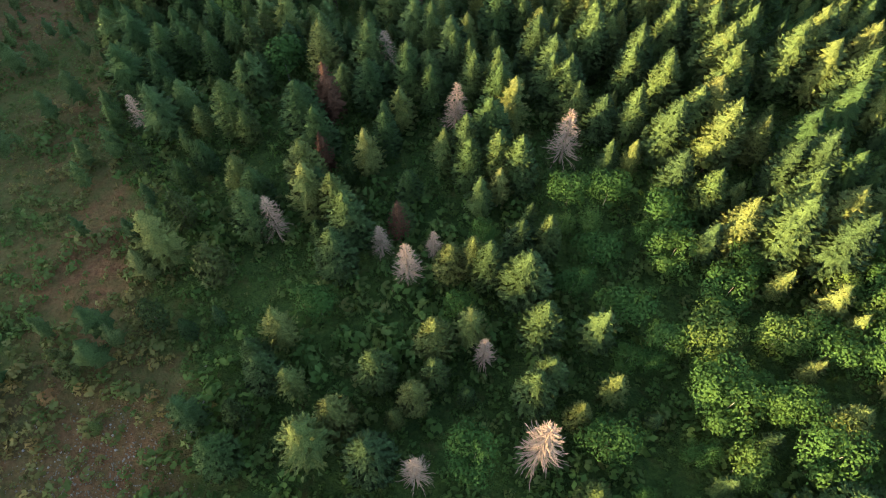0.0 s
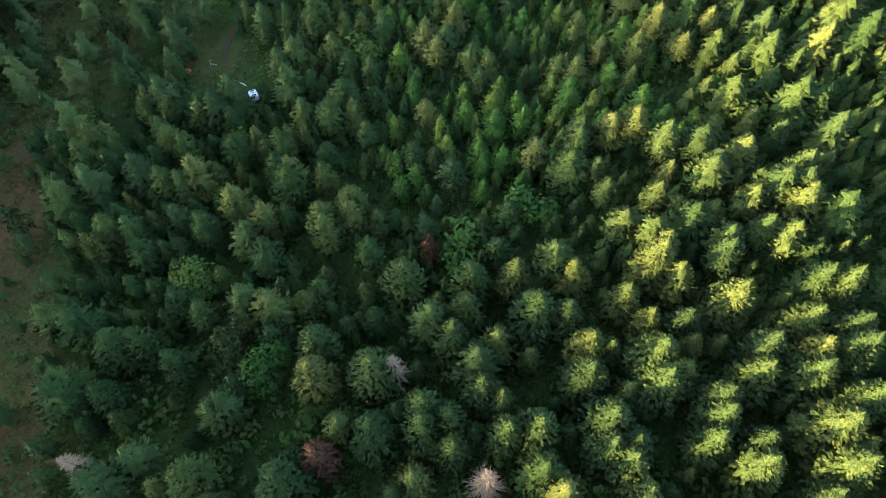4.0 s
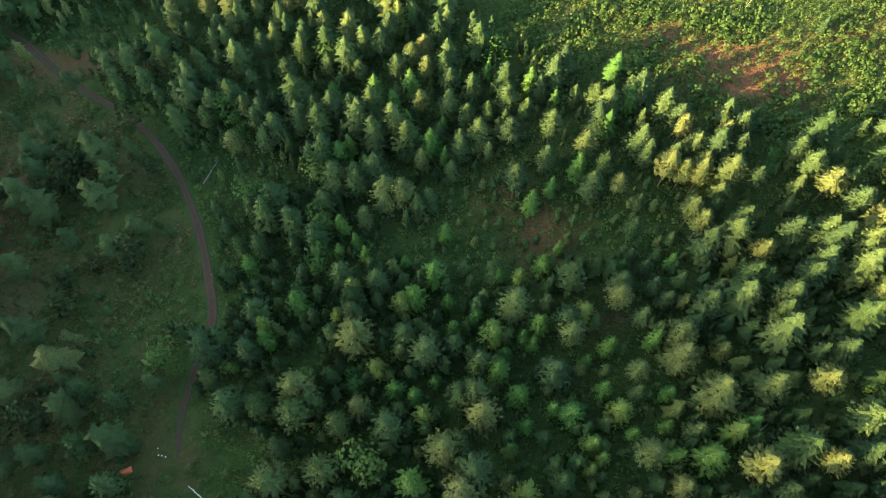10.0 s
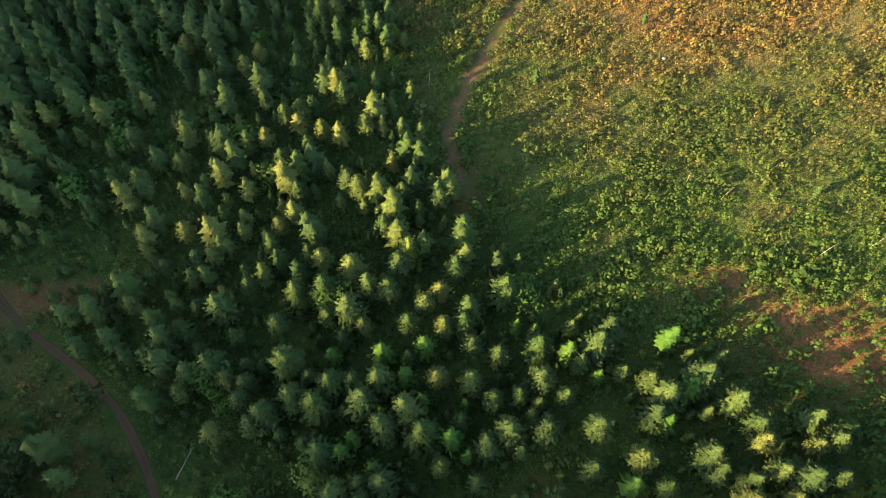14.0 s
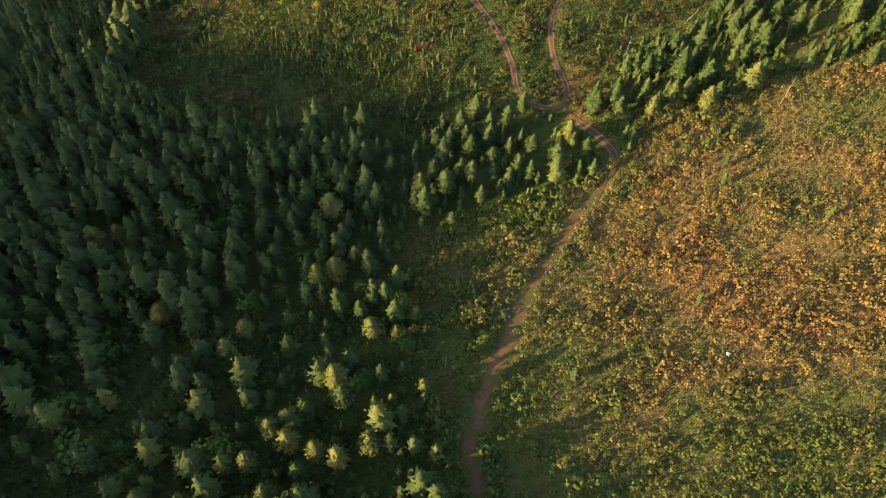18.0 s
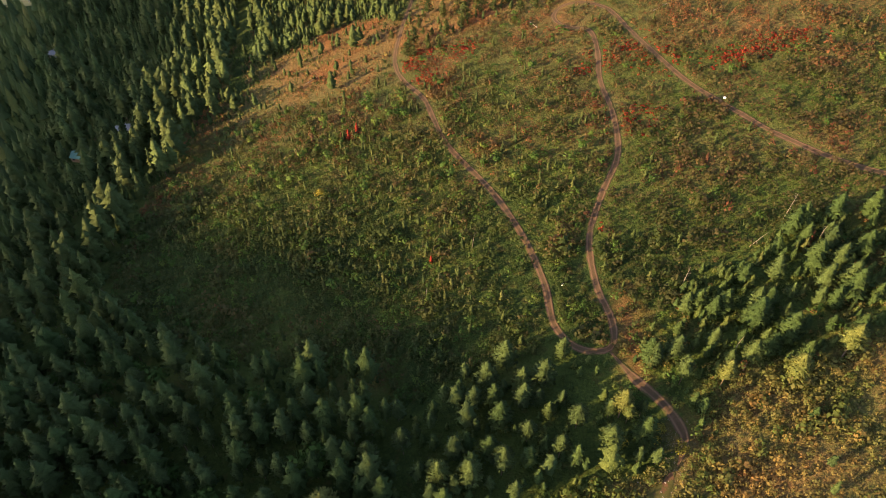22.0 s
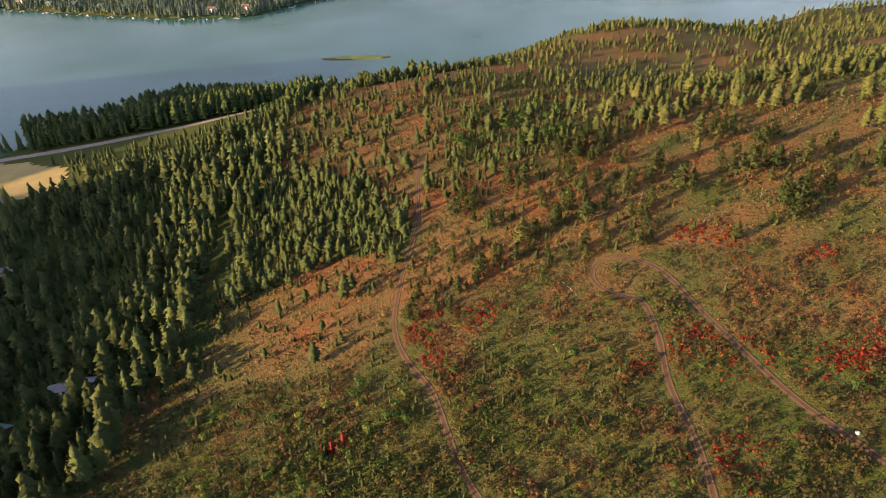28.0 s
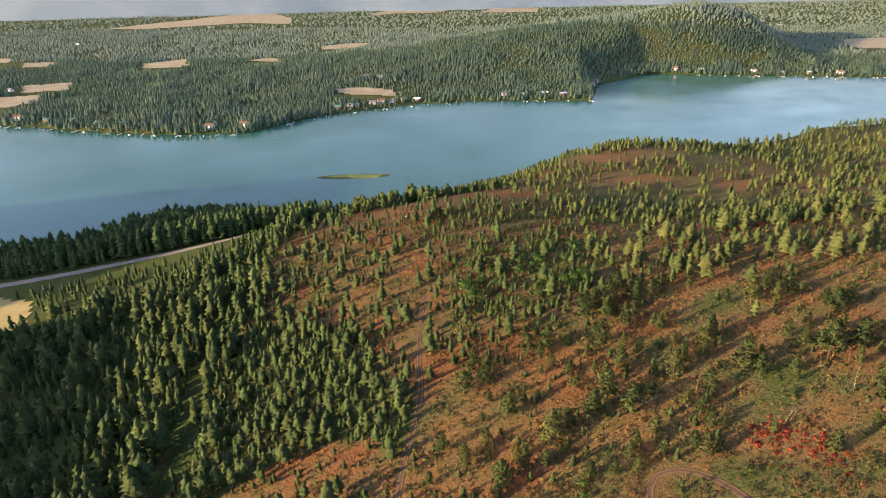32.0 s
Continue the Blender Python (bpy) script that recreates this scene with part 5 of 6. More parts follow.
planted("valley_saplings", tiered(4, 6, 54, 0.30, 0.06, 0.6, 0.4), np.stack([sx_, sy_, land(sx_, sy_) - 0.05], 1), np.stack([sh, sh], 1), rsap.uniform(0, 6.28, len(sx_)), 0.5 * rsap.random(len(sx_)), FIR, "young conifers and bushes under the valley wood", "saplings")
sx_, sy_, rsap = jitter_grid(-130, 120, 95, 760, 3.3, 58)
ok = ((sy_ < 450) | inside(DENSE_HILL, sx_, sy_) | inside(DARK_CLUMP, sx_, sy_)) & ~open_ground(sx_, sy_) & (off_track(sx_, sy_) > 2.5) & ~inside(CAMP, sx_, sy_) & (np.abs(sx_) < 66 + 0.24 * sy_) & (rsap.random(sx_.size) < np.where(west_open(sx_, sy_), 0.22, 0.25 + 0.25 * ((sy_ > 95) & (sy_ < 345)) + 0.75 * lattice(sx_, sy_, 12, 57)))
sx_, sy_ = sx_[ok], sy_[ok]
sh = rsap.uniform(1.5, 5.2, len(sx_)) * np.where((sy_ < 205) & ~west_open(sx_, sy_), 1.6, 1.0)
planted("young_conifers", tiered(4, 6, 56, 0.26, 0.08, 0.5, 0.4), np.stack([sx_, sy_, land(sx_, sy_) - 0.05], 1), np.stack([sh, sh], 1), rsap.uniform(0, 6.28, len(sx_)), rsap.random(len(sx_)), FIR, "young conifers growing up between the tall trees", "saplings")

# small trees scattered over the hillside clearing and thick in the young stand beside the hairpin
hx_, hy_, rhs = jitter_grid(-128, 125, 398, 600, 2.7, 53)
in_stand = ~open_ground(hx_, hy_) & (hy_ < 456) & (hx_ > 22)
west_side = inside(CLEAR_NORTH, hx_, hy_) * (1 - smooth(-10, 60, hx_)) * (1 - 0.75 * smooth(500, 555, hy_))
ok = (rhs.random(hx_.size) < 0.05 * inside(CLEAR_NORTH, hx_, hy_) + 0.3 * in_stand + west_side * (0.16 + 0.62 * smooth(0.3, 0.6, lattice(hx_, hy_, 13, 93)))) & (off_track(hx_, hy_) > 2.6)
hx_, hy_, in_stand = hx_[ok], hy_[ok], in_stand[ok]
hh = rhs.uniform(1.2, 4.6, len(hx_)) * np.where(in_stand, 1.2, 1.0)
leafy = rhs.random(len(hx_)) < np.where(in_stand, 0.3, 0.5)
for sel, shape, mat, name, label in ((~leafy, tiered(6, 6, 52, 0.24, 0.06, 0.5, 0.35, 1), PINE, "small_conifers", "small conifers scattered in the brush"),
                                     (leafy, leaf_cloud(44, 6, 51, 0.095, (0.36, 0.36, 0.36), 0.5, 0.2), BROAD, "small_leafy_trees", "small leafy trees and tall bushes scattered in the brush")):
    planted(name, shape, np.stack([hx_[sel], hy_[sel], land(hx_[sel], hy_[sel]) - 0.05], 1), np.stack([hh[sel], hh[sel]], 1), rhs.uniform(0, 6.28, sel.sum()), rhs.random(sel.sum()), mat, label, "small trees")
qx, qy, rq = jitter_grid(-125, 230, 550, 880, 4.2, 46)
ok = ~open_ground(qx, qy) & ~inside(STRIP, qx, qy) & ~inside(DENSE_HILL, qx, qy) & (off_track(qx, qy) > 2.5) & (rq.random(qx.size) < np.where(inside(BROWN_SLOPE, qx, qy) | inside(BARE_HILL, qx, qy) | (qx > 55), 0.18, 0.12 + 0.5 * smooth(0.4, 0.7, lattice(qx, qy, 15, 47))))
qx, qy = qx[ok], qy[ok]
qh = rq.uniform(1.4, 4.6, len(qx))
planted("hill_saplings", tiered(4, 6, 48, 0.25, 0.08, 0.55, 0.4), np.stack([qx, qy, land(qx, qy) - 0.05], 1), np.stack([qh, qh], 1), rq.uniform(0, 6.28, len(qx)), 0.6 * rq.random(len(qx)), PINE, "young pines scattered over the hill", "saplings")
brush("stand_bushes", 20, 125, 392, 458, 2.0, 94, lambda x, y: ~open_ground(x, y) * 0.8, "green bushes under the young stand beside the track", 1.0, 2.6, BUSHY, (0.6, 1.1), 0.05)

# tufts of grass
TUFT_R = np.random.default_rng(64)
tuft_v, tuft_f = [], []
for k in range(3):
    a, q, w = TUFT_R.uniform(0, 6.28), TUFT_R.uniform(0, 0.35), 0.13
    c, s_ = math.cos(a), math.sin(a)
    ln = TUFT_R.uniform(0.5, 1.0)
    ox, oy = q * math.cos(k * 2.4), q * math.sin(k * 2.4)
    tuft_v += [(ox - s_ * w, oy + c * w, -0.05), (ox + s_ * w, oy - c * w, -0.05), (ox + c * 0.3 + s_ * w * 0.4, oy + s_ * 0.3 - c * w * 0.4, ln), (ox + c * 0.3 - s_ * w * 0.4, oy + s_ * 0.3 + c * w * 0.4, ln)]
    tuft_f.append((4 * k, 4 * k + 1, 4 * k + 2, 4 * k + 3))
TUFT = [(np.array(tuft_v), np.array(tuft_f))]
brush("tall_grass", -30, 180, 225, 412, 1.7, 65, lambda x, y: inside(CLEAR_SOUTH, x, y) * np.clip(1.2 - bare_soil(x, y), 0, 1), "tall tufts of grass among the brush", 0.7, 1.4, TUFT)
brush("meadow_grass", -135, 180, 400, 612, 1.9, 66, lambda x, y: inside(CLEAR_NORTH, x, y) * np.clip(1.2 - bare_soil(x, y), 0, 1) * 0.4, "tall tufts of grass on the hillside", 0.7, 1.4, TUFT, (0.6, 1.05), 0.0, HEATH)
brush("dry_grass", -130, 240, 550, 860, 2.9, 67, lambda x, y: ~inside(CLEAR_NORTH, x, y) * ~inside(STRIP, x, y) * np.clip(1.1 - bare_soil(x, y), 0, 1) * 0.9, "dry russet grass on the open hill", 0.8, 1.6, TUFT)
brush("rough_grass", -115, -20, -20, 290, 2.2, 68, lambda x, y: west_open(x, y) * np.clip(1.2 - bare_soil(x, y), 0, 1), "rough grass beside the wood", 0.7, 1.3, TUFT)

# red sumac in patches
REDS = [(62, 580, 4, 4), (70, 574, 3, 4), (47, 534, 5, 3), (89, 518, 9, 3), (79, 517, 7, 3), (-8, 562, 5, 3), (-30, 561, 5, 3), (-24, 568, 4, 2), (-52, 520, 3, 2), (44, 496, 6, 4), (36, 527, 6, 3), (58, 528, 5, 6), (101, 522, 6, 2), (94, 556, 4, 2), (-23, 546, 4, 4), (134, 738, 12, 5), (27, 452, 1.5, 1.5), (7, 368, 1, 1)]
red_mesh = [raw_mesh("red_shrub", *shrub_shape(26, s, 0.24)) for s in (81, 82)]
for m in red_mesh:
    m.materials.append(CRIMSON)
rr = np.random.default_rng(83)
count = 0
for cx, cy, sx, sy in REDS:
    for _ in range(max(2, int(sx * sy * 0.75))):
        x, y = rr.normal(cx, sx * 0.75), rr.normal(cy, sy * 0.9)
        if off_track(np.array([x]), np.array([y]))[0] < 2.0 or count > 290:
            continue
        ob = tagged(new("red_shrub", red_mesh[count % 2]), "low shrub with bright red autumn leaves on the hillside", "shrub", "red shrubs of the hillside")
        w = rr.uniform(0.9, 1.9)
        ob.matrix_world = pose(x, y, float(land(x, y)) - 0.05, 0, 0, rr.uniform(0, 360)) @ Matrix.Diagonal((w, w, w * 0.6, 1))
        count += 1

rx = np.concatenate([rr.normal(cx, sx * 0.9, int(sx * sy * 5)) for cx, cy, sx, sy in REDS])
ry = np.concatenate([rr.normal(cy, sy * 1.1, int(sx * sy * 5)) for cx, cy, sx, sy in REDS])
ok = off_track(rx, ry) > 1.9
rx, ry = rx[ok], ry[ok]
rw_ = rr.uniform(0.5, 1.5, len(rx))
planted("red_undergrowth", shrub_shape(7, 84, 0.30), np.stack([rx, ry, land(rx, ry) - 0.05], 1), np.stack([rw_, rw_ * 0.7], 1), rr.uniform(0, 6.28, len(rx)), rr.random(len(rx)), CRIMSON, "low red autumn undergrowth in patches on the hill", "shrubs")

# ---------------------------------------------------------------- beyond the lake
FAR_FIELDS = {
    "field_shore": [(-800, 1590), (-715, 1616), (-687, 1561), (-709, 1512), (-800, 1513)],
    "field_barn": [(-794, 1709), (-721, 1740), (-683, 1657), (-759, 1640)],
    "field_corner": [(-1100, 2060), (-1029, 2060), (-990, 2000), (-1050, 1975)],
    "field_lane": [(-952, 1984), (-888, 1997), (-859, 1933), (-916, 1919)],
    "field_clearing": [(-679, 1974), (-602, 2031), (-551, 1902), (-651, 1905)],
    "field_mill": [(-438, 1967), (-407, 2014), (-368, 1970), (-364, 1917)],
    "field_gap": [(-315, 2223), (-256, 2279), (-188, 2281), (-198, 2207), (-239, 2142), (-295, 2147)],
    "field_hamlet": [(-194, 1616), (-150, 1625), (-88, 1607), (-89, 1569), (-135, 1573), (-187, 1582)],
    "field_long": [(-1149, 2767), (-1057, 2961), (-908, 3258), (-727, 3476), (-563, 3126), (-521, 2880), (-700, 2948), (-849, 2848), (-1008, 2756)],
    "field_north": [(-275, 3332), (-206, 3499), (30, 3700), (79, 3640), (31, 3425), (-183, 3329), (-260, 3225)],
    "field_gate": [(192, 3390), (260, 3600), (470, 3560), (426, 3335)],
    "field_east": [(1126, 2305), (1330, 2330), (1330, 2120), (1120, 2110), (1048, 2119), (1065, 2208)],
}


def on_fields(x, y):
    hit = np.zeros(np.shape(x), bool)
    for poly in FAR_FIELDS.values():
        hit |= inside(poly, x, y)
    return hit


def field(name, poly, material, label, cell=12.0, lift=0.35):
    """A patch of farmland draped on the ground."""
    p = np.array(poly)
    xs, ys = np.arange(p[:, 0].min(), p[:, 0].max() + cell, cell), np.arange(p[:, 1].min(), p[:, 1].max() + cell, cell)
    X, Y = np.meshgrid(xs, ys)
    ok = inside(poly, (X[:-1, :-1] + X[1:, 1:]) / 2, (Y[:-1, :-1] + Y[1:, 1:]) / 2)
    idx = np.arange(X.size).reshape(X.shape)
    f = np.stack([idx[:-1, :-1][ok], idx[:-1, 1:][ok], idx[1:, 1:][ok], idx[1:, :-1][ok]], 1)
    used, f = np.unique(f, return_inverse=True)
    v = np.stack([X.ravel(), Y.ravel(), (land(X, Y) + lift).ravel()], 1)[used]
    me = raw_mesh(name, v, f.reshape(-1, 4), smooth_faces=True)
    me.materials.append(material)
    tagged(new(name, me), label, "field", kind="structure")


for name, poly in FAR_FIELDS.items():
    field(name, poly, STRAW, "pale mown field among the far woods", 6.0, 1.0)
field("grass_spit", [(-146, 1136), (-130, 1143), (-108, 1146), (-84, 1144), (-74, 1140), (-96, 1133), (-126, 1131)], MEADOW, "low grassy spit at the near lake shore", 3.0, 0.08)
field("field_road", FIELD, plain("golden_stubble", (0.22, 0.185, 0.066), (0.31, 0.255, 0.095), 0.08, 0.95), "golden stubble field beside the shore road", 4.0, 0.3)


def cone_tree(seed, sides=5):
    r = np.random.default_rng(seed)
    verts, faces = [], []
    for z0, z1, w in ((0.08, 0.62, 0.17), (0.38, 1.0, 0.115)):
        k = len(verts)
        verts.append((0, 0, z1))
        for s in range(sides):
            a = 2 * math.pi * (s + r.uniform(-0.2, 0.2)) / sides
            q = w * r.uniform(0.75, 1.2)
            verts.append((q * math.cos(a), q * math.sin(a), z0 + r.uniform(-0.05, 0.05)))
        faces += [(k, k + 1 + s, k + 1 + (s + 1) % sides) for s in range(sides)]
    v = np.array(verts)
    return outward(v, faces, v * np.array([6.0, 6.0, 0]) + np.array([0, 0, 1.0]))


def far_woods(name, x0, x1, y0, y1, step, seed, low, high, wide, label, material=HAZE_GREEN):
    x, y, r = jitter_grid(x0, x1, y0, y1, step, seed)
    ok = (y > far_shore(x) - 1.5) & ~on_fields(x, y) & ~on_fields(x, y + 20) & ~on_fields(x, y + 42) & (r.random(x.size) < 0.28 + 0.6 * lattice(x, y, 110, 91) + 0.45 * lattice(x, y, 33, 89)) & (np.abs(x - 0.02 * y) < 0.72 * (y - 380))
    x, y = x[ok], y[ok]
    n = len(x)
    t = r.random(n)
    z = land(x, y) - 0.3
    hgt, ang = r.uniform(low, high, n) * (0.5 + 0.85 * lattice(x, y, 40, 96)), r.uniform(0, 6.283, n)
    for v in range(2):
        s = slice(v, None, 2)
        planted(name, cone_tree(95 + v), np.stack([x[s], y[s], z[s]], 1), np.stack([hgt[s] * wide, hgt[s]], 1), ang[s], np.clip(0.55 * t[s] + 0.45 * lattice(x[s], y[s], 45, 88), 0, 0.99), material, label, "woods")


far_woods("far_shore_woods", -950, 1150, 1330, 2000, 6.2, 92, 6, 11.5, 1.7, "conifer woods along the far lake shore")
far_woods("valley_woods", -1500, 1500, 2000, 2700, 9.5, 93, 5.5, 10.5, 2.1, "conifer woods of the far valley and hill", HAZE_PALED_GREEN)
far_woods("distant_woods", -2500, 2500, 2700, 4000, 22.0, 94, 5, 9, 4.0, "distant woods towards the mountains", HAZE_PALED_GREEN)


def mountains(name, y0, low, high, seed, material, label):
    """A far range behind the valley."""
    xs, rows = np.linspace(-5200, 5200, 180), np.linspace(0, 1, 9)
    X, T = np.meshgrid(xs, rows)
    crest = low + (high - low) * (0.55 * lattice(X, 0 * X, 1500, seed) + 0.3 * lattice(X, 0 * X, 520, seed + 1) + 0.15 * lattice(X, T * 900, 190, seed + 2))
    Z = -86 + crest * T ** 1.15
    Y = y0 - 1050 * smooth(3500, -3500, X) + 900 * T + 120 * lattice(X, T * 900, 400, seed + 3)
    n = len(xs)
    i = np.arange((n - 1) * (len(rows) - 1))
    a = i // (n - 1) * n + i % (n - 1)
    me = raw_mesh(name, np.stack([X.ravel(), Y.ravel(), Z.ravel()], 1), np.stack([a, a + 1, a + n + 1, a + n], 1), smooth_faces=True)
    me.materials.append(material)
    tagged(new(name, me), label, "mountains", kind="structure")


# distance haze put into the base colour of the range
RANGE = plain("hazy_range", (0.130, 0.190, 0.225), (0.185, 0.245, 0.275), 0.004, 1.0, 0.0, 0.0)
mountains("backdrop", 3950, 480, 800, 111, RANGE, "wooded mountains beyond the valley, tinted blue-grey with haze")

# woods that go on out of sight on both sides
wx, wy, rw = jitter_grid(-400, 380, -160, 900, 6.8, 97)
ok = (np.abs(wx + 12) > half_width(wy)) & ~((wy < 215) & (wx < -106) & (wx > -150)) & (wy < 900) & ~((wy > 560) & (rw.random(wx.size) < 0.5)) & (wy < near_shore(wx) - 20) & ~inside(FIELD, wx, wy) & (road_gap(wx, wy) > 15) & ~west_open(wx, np.clip(wy, 0, 400)) & ~open_ground(wx, wy) | (wx < -150) & (wy < 300) | (wy < -58) & (wx > -20)
ok &= ~((wy < -30) & (wy > -58) & (np.abs(wx) < 75))
wx, wy = wx[ok], wy[ok]
n = len(wx)
hgt = rw.uniform(10, 18, n)
planted("conifer_woods", cone_tree(98, 5), np.stack([wx, wy, land(wx, wy) - 0.2], 1), np.stack([hgt * 1.35, hgt], 1), rw.uniform(0, 6.28, n), rw.random(n), SPRUCE, "conifer woods that go on beside the clearings", "woods")

# ---------------------------------------------------------------- the camp in the clearing
def ground_at(x, y):
    return float(land(x, y))


def camper():
    """A small white trailer with a curved roof, a tinted window each side, two wheels and a drawbar."""
    root = tagged(new("camper_trailer"), "small white camper trailer parked on the grass of the clearing", "trailer")
    bm = box(bmesh.new(), -1.0, -1.35, 0.45, 1.0, 1.35, 2.15, 0.22)
    part("body", bm, WHITE, root)
    roof = part("roof_panel", box(bmesh.new(), -0.78, -1.0, 2.15, 0.78, 1.05, 2.21, 0.02), WHITE, root)
    part("roof_vent", box(bmesh.new(), -0.28, -0.15, 2.21, 0.28, 0.4, 2.33, 0.04), plain("grey_plastic", (0.22, 0.23, 0.24), (0.30, 0.31, 0.32), 4.0, 0.5), roof, "raised grey roof vent")
    for y0, y1 in ((-0.95, -0.55), (0.6, 0.95)):
        part("skylight", box(bmesh.new(), -0.55, y0, 2.215, 0.55, y1, 2.25, 0.015), GLASS, roof, "dark tinted skylight")
    for side in (-1, 1):
        x0, x1 = sorted((side * 0.985, side * 1.012))
        part("side_window", box(bmesh.new(), x0, -0.6, 1.2, x1, 0.7, 1.75, 0.01), GLASS, root)
        bm = bmesh.new()
        rod(bm, (side * 0.80, 0, 0.33), (side * 1.02, 0, 0.33), 0.33, 0.33, 16)
        wheel = part("wheel", bm, DARK, root)
        bm = bmesh.new()
        rod(bm, (side * 1.02, 0, 0.33), (side * 1.035, 0, 0.33), 0.18, 0.16, 12)
        part("hub_cap", bm, ROOF_GREY, wheel)
    bm = bmesh.new()
    for sx in (-0.6, 0.6):
        rod(bm, (sx, 1.3, 0.5), (0, 2.25, 0.5), 0.04, 0.04, 6)
    part("drawbar", bm, DARK, root)
    bm = bmesh.new()
    bmesh.ops.create_uvsphere(bm, u_segments=10, v_segments=8, radius=0.17, matrix=Matrix.Translation((0, 1.85, 0.68)))
    part("gas_bottle", bm, WHITE, root, "white gas bottle on the drawbar")
    return root


trailer = camper()
trailer.matrix_world = pose(-44.9, 156.6, ground_at(-44.9, 156.6), 0, 0, 28) @ Matrix.Scale(0.85, 4)

pile = tagged(new("log_pile"), "loose row of pale barkless logs on bare earth", "logs")
rp = np.random.default_rng(121)
for k in range(9):
    a, f = math.radians(-37 + rp.uniform(-9, 9)), k / 8
    cx, cy = -50.6 + 2.6 * f, 163.1 - 1.9 * f
    ln, rr_ = rp.uniform(0.4, 0.9), rp.uniform(0.04, 0.08)
    bm = bmesh.new()
    cz = ground_at(cx, cy) + rr_ + (0.2 if k % 3 == 2 else 0.0)
    rod(bm, (cx - ln * math.cos(a), cy - ln * math.sin(a), cz), (cx + ln * math.cos(a), cy + ln * math.sin(a), cz + 0.02), rr_, rr_ * 0.8, 8)
    part("log", bm, plain("peeled_log", (0.45, 0.42, 0.36), (0.62, 0.58, 0.50), 3.0, 0.8) if k == 0 else bpy.data.materials["peeled_log"], pile)
bucket_bm = bmesh.new()
rod(bucket_bm, (0, 0, 0), (0, 0, 0.34), 0.11, 0.14, 12)
rod(bucket_bm, (0, 0, 0.34), (0, 0, 0.36), 0.15, 0.15, 12)
bucket_mesh = bpy.data.meshes.new("bucket")
bucket_bm.to_mesh(bucket_mesh)
bucket_bm.free()
bucket_mesh.materials.append(WHITE)
for x, y in ((-57.8, 169.9), (-57.4, 168.7), (-56.8, 168.6), (-56.1, 168.4)):
    tagged(new("bucket", bucket_mesh), "white plastic bucket with a lid on bare earth", "bucket", "buckets at the camp").matrix_world = pose(x, y, ground_at(x, y)) @ Matrix.Scale(0.7, 4)
bm = bmesh.new()
bmesh.ops.create_grid(bm, x_segments=10, y_segments=8, size=1.0)
for v in bm.verts:
    q = max(abs(v.co.x), abs(v.co.y))
    v.co = Vector((v.co.x * 1.3, v.co.y * 0.95, 0.75 * (1 - q ** 3) + 0.1 * math.sin(5 * v.co.x + 3 * v.co.y) * (1 - q) + 0.03))
bmesh.ops.solidify(bm, geom=bm.faces[:], thickness=0.02)
tarp = bpy.data.meshes.new("covered_heap")
bm.to_mesh(tarp)
bm.free()
tarp.materials.append(ORANGE)
tagged(new("covered_heap", tarp), "orange tarpaulin draped over a low heap", "tarpaulin").matrix_world = pose(-62.4, 166.0, ground_at(-62.4, 166.0), 0, 0, 25) @ Matrix.Diagonal((0.8, 0.65, 0.8, 1))

# ---------------------------------------------------------------- snags, logs, stones
def snag(seed, height):
    """A barkless standing trunk with a few broken stubs."""
    r = np.random.default_rng(seed)
    root = tagged(new("snag"), "pale barkless dead trunk standing in the brush", "dead tree", "snags of the clearings")
    bm = bmesh.new()
    rod(bm, (0, 0, -0.3), (0.05, 0.02, height * 0.55), 0.075, 0.055, 7)
    rod(bm, (0.05, 0.02, height * 0.55), (0.12, -0.05, height), 0.055, 0.015, 7)
    part("trunk", bm, PALE_BARK, root)
    for k in range(6):
        a, z = r.uniform(0, 6.28), height * r.uniform(0.3, 0.95)
        ln = r.uniform(0.4, 1.3)
        bm = bmesh.new()
        rod(bm, (0.05, 0, z), (math.cos(a) * ln, math.sin(a) * ln, z + r.uniform(-0.3, 0.4)), 0.022, 0.008, 5)
        part("branch_stub", bm, PALE_BARK, root)
    return root


SNAGS = [(64, 267, 6, 12), (44, 289, 4, -8), (50, 283.5, 4, 20), (74, 268, 5, 10), (72.5, 444, 8, 15), (-21.8, 435.4, 5, 0), (-8.7, 452, 6, 5), (43, 427, 7, 8), (48.6, 406, 7, 12), (62, 436.6, 6, 30), (75.2, 432.6, 7, 22),
         (-18.6, 441, 4, 5), (-13.1, 329.8, 5, 3), (76.8, 396, 9, 10), (52, 604, 6, 4), (88, 590, 7, -5)]
snag_protos = [snag(131 + k, 6.0) for k in range(3)]
for k, (x, y, hgt, lean) in enumerate(SNAGS):
    ob = copy_thing(snag_protos[k % 3], pose(x, y, ground_at(x, y) - 0.05, 0, lean, 40 * k % 60))
    ob.scale = (1, 1, hgt / 6.0)
for q in snag_protos:
    drop(q)

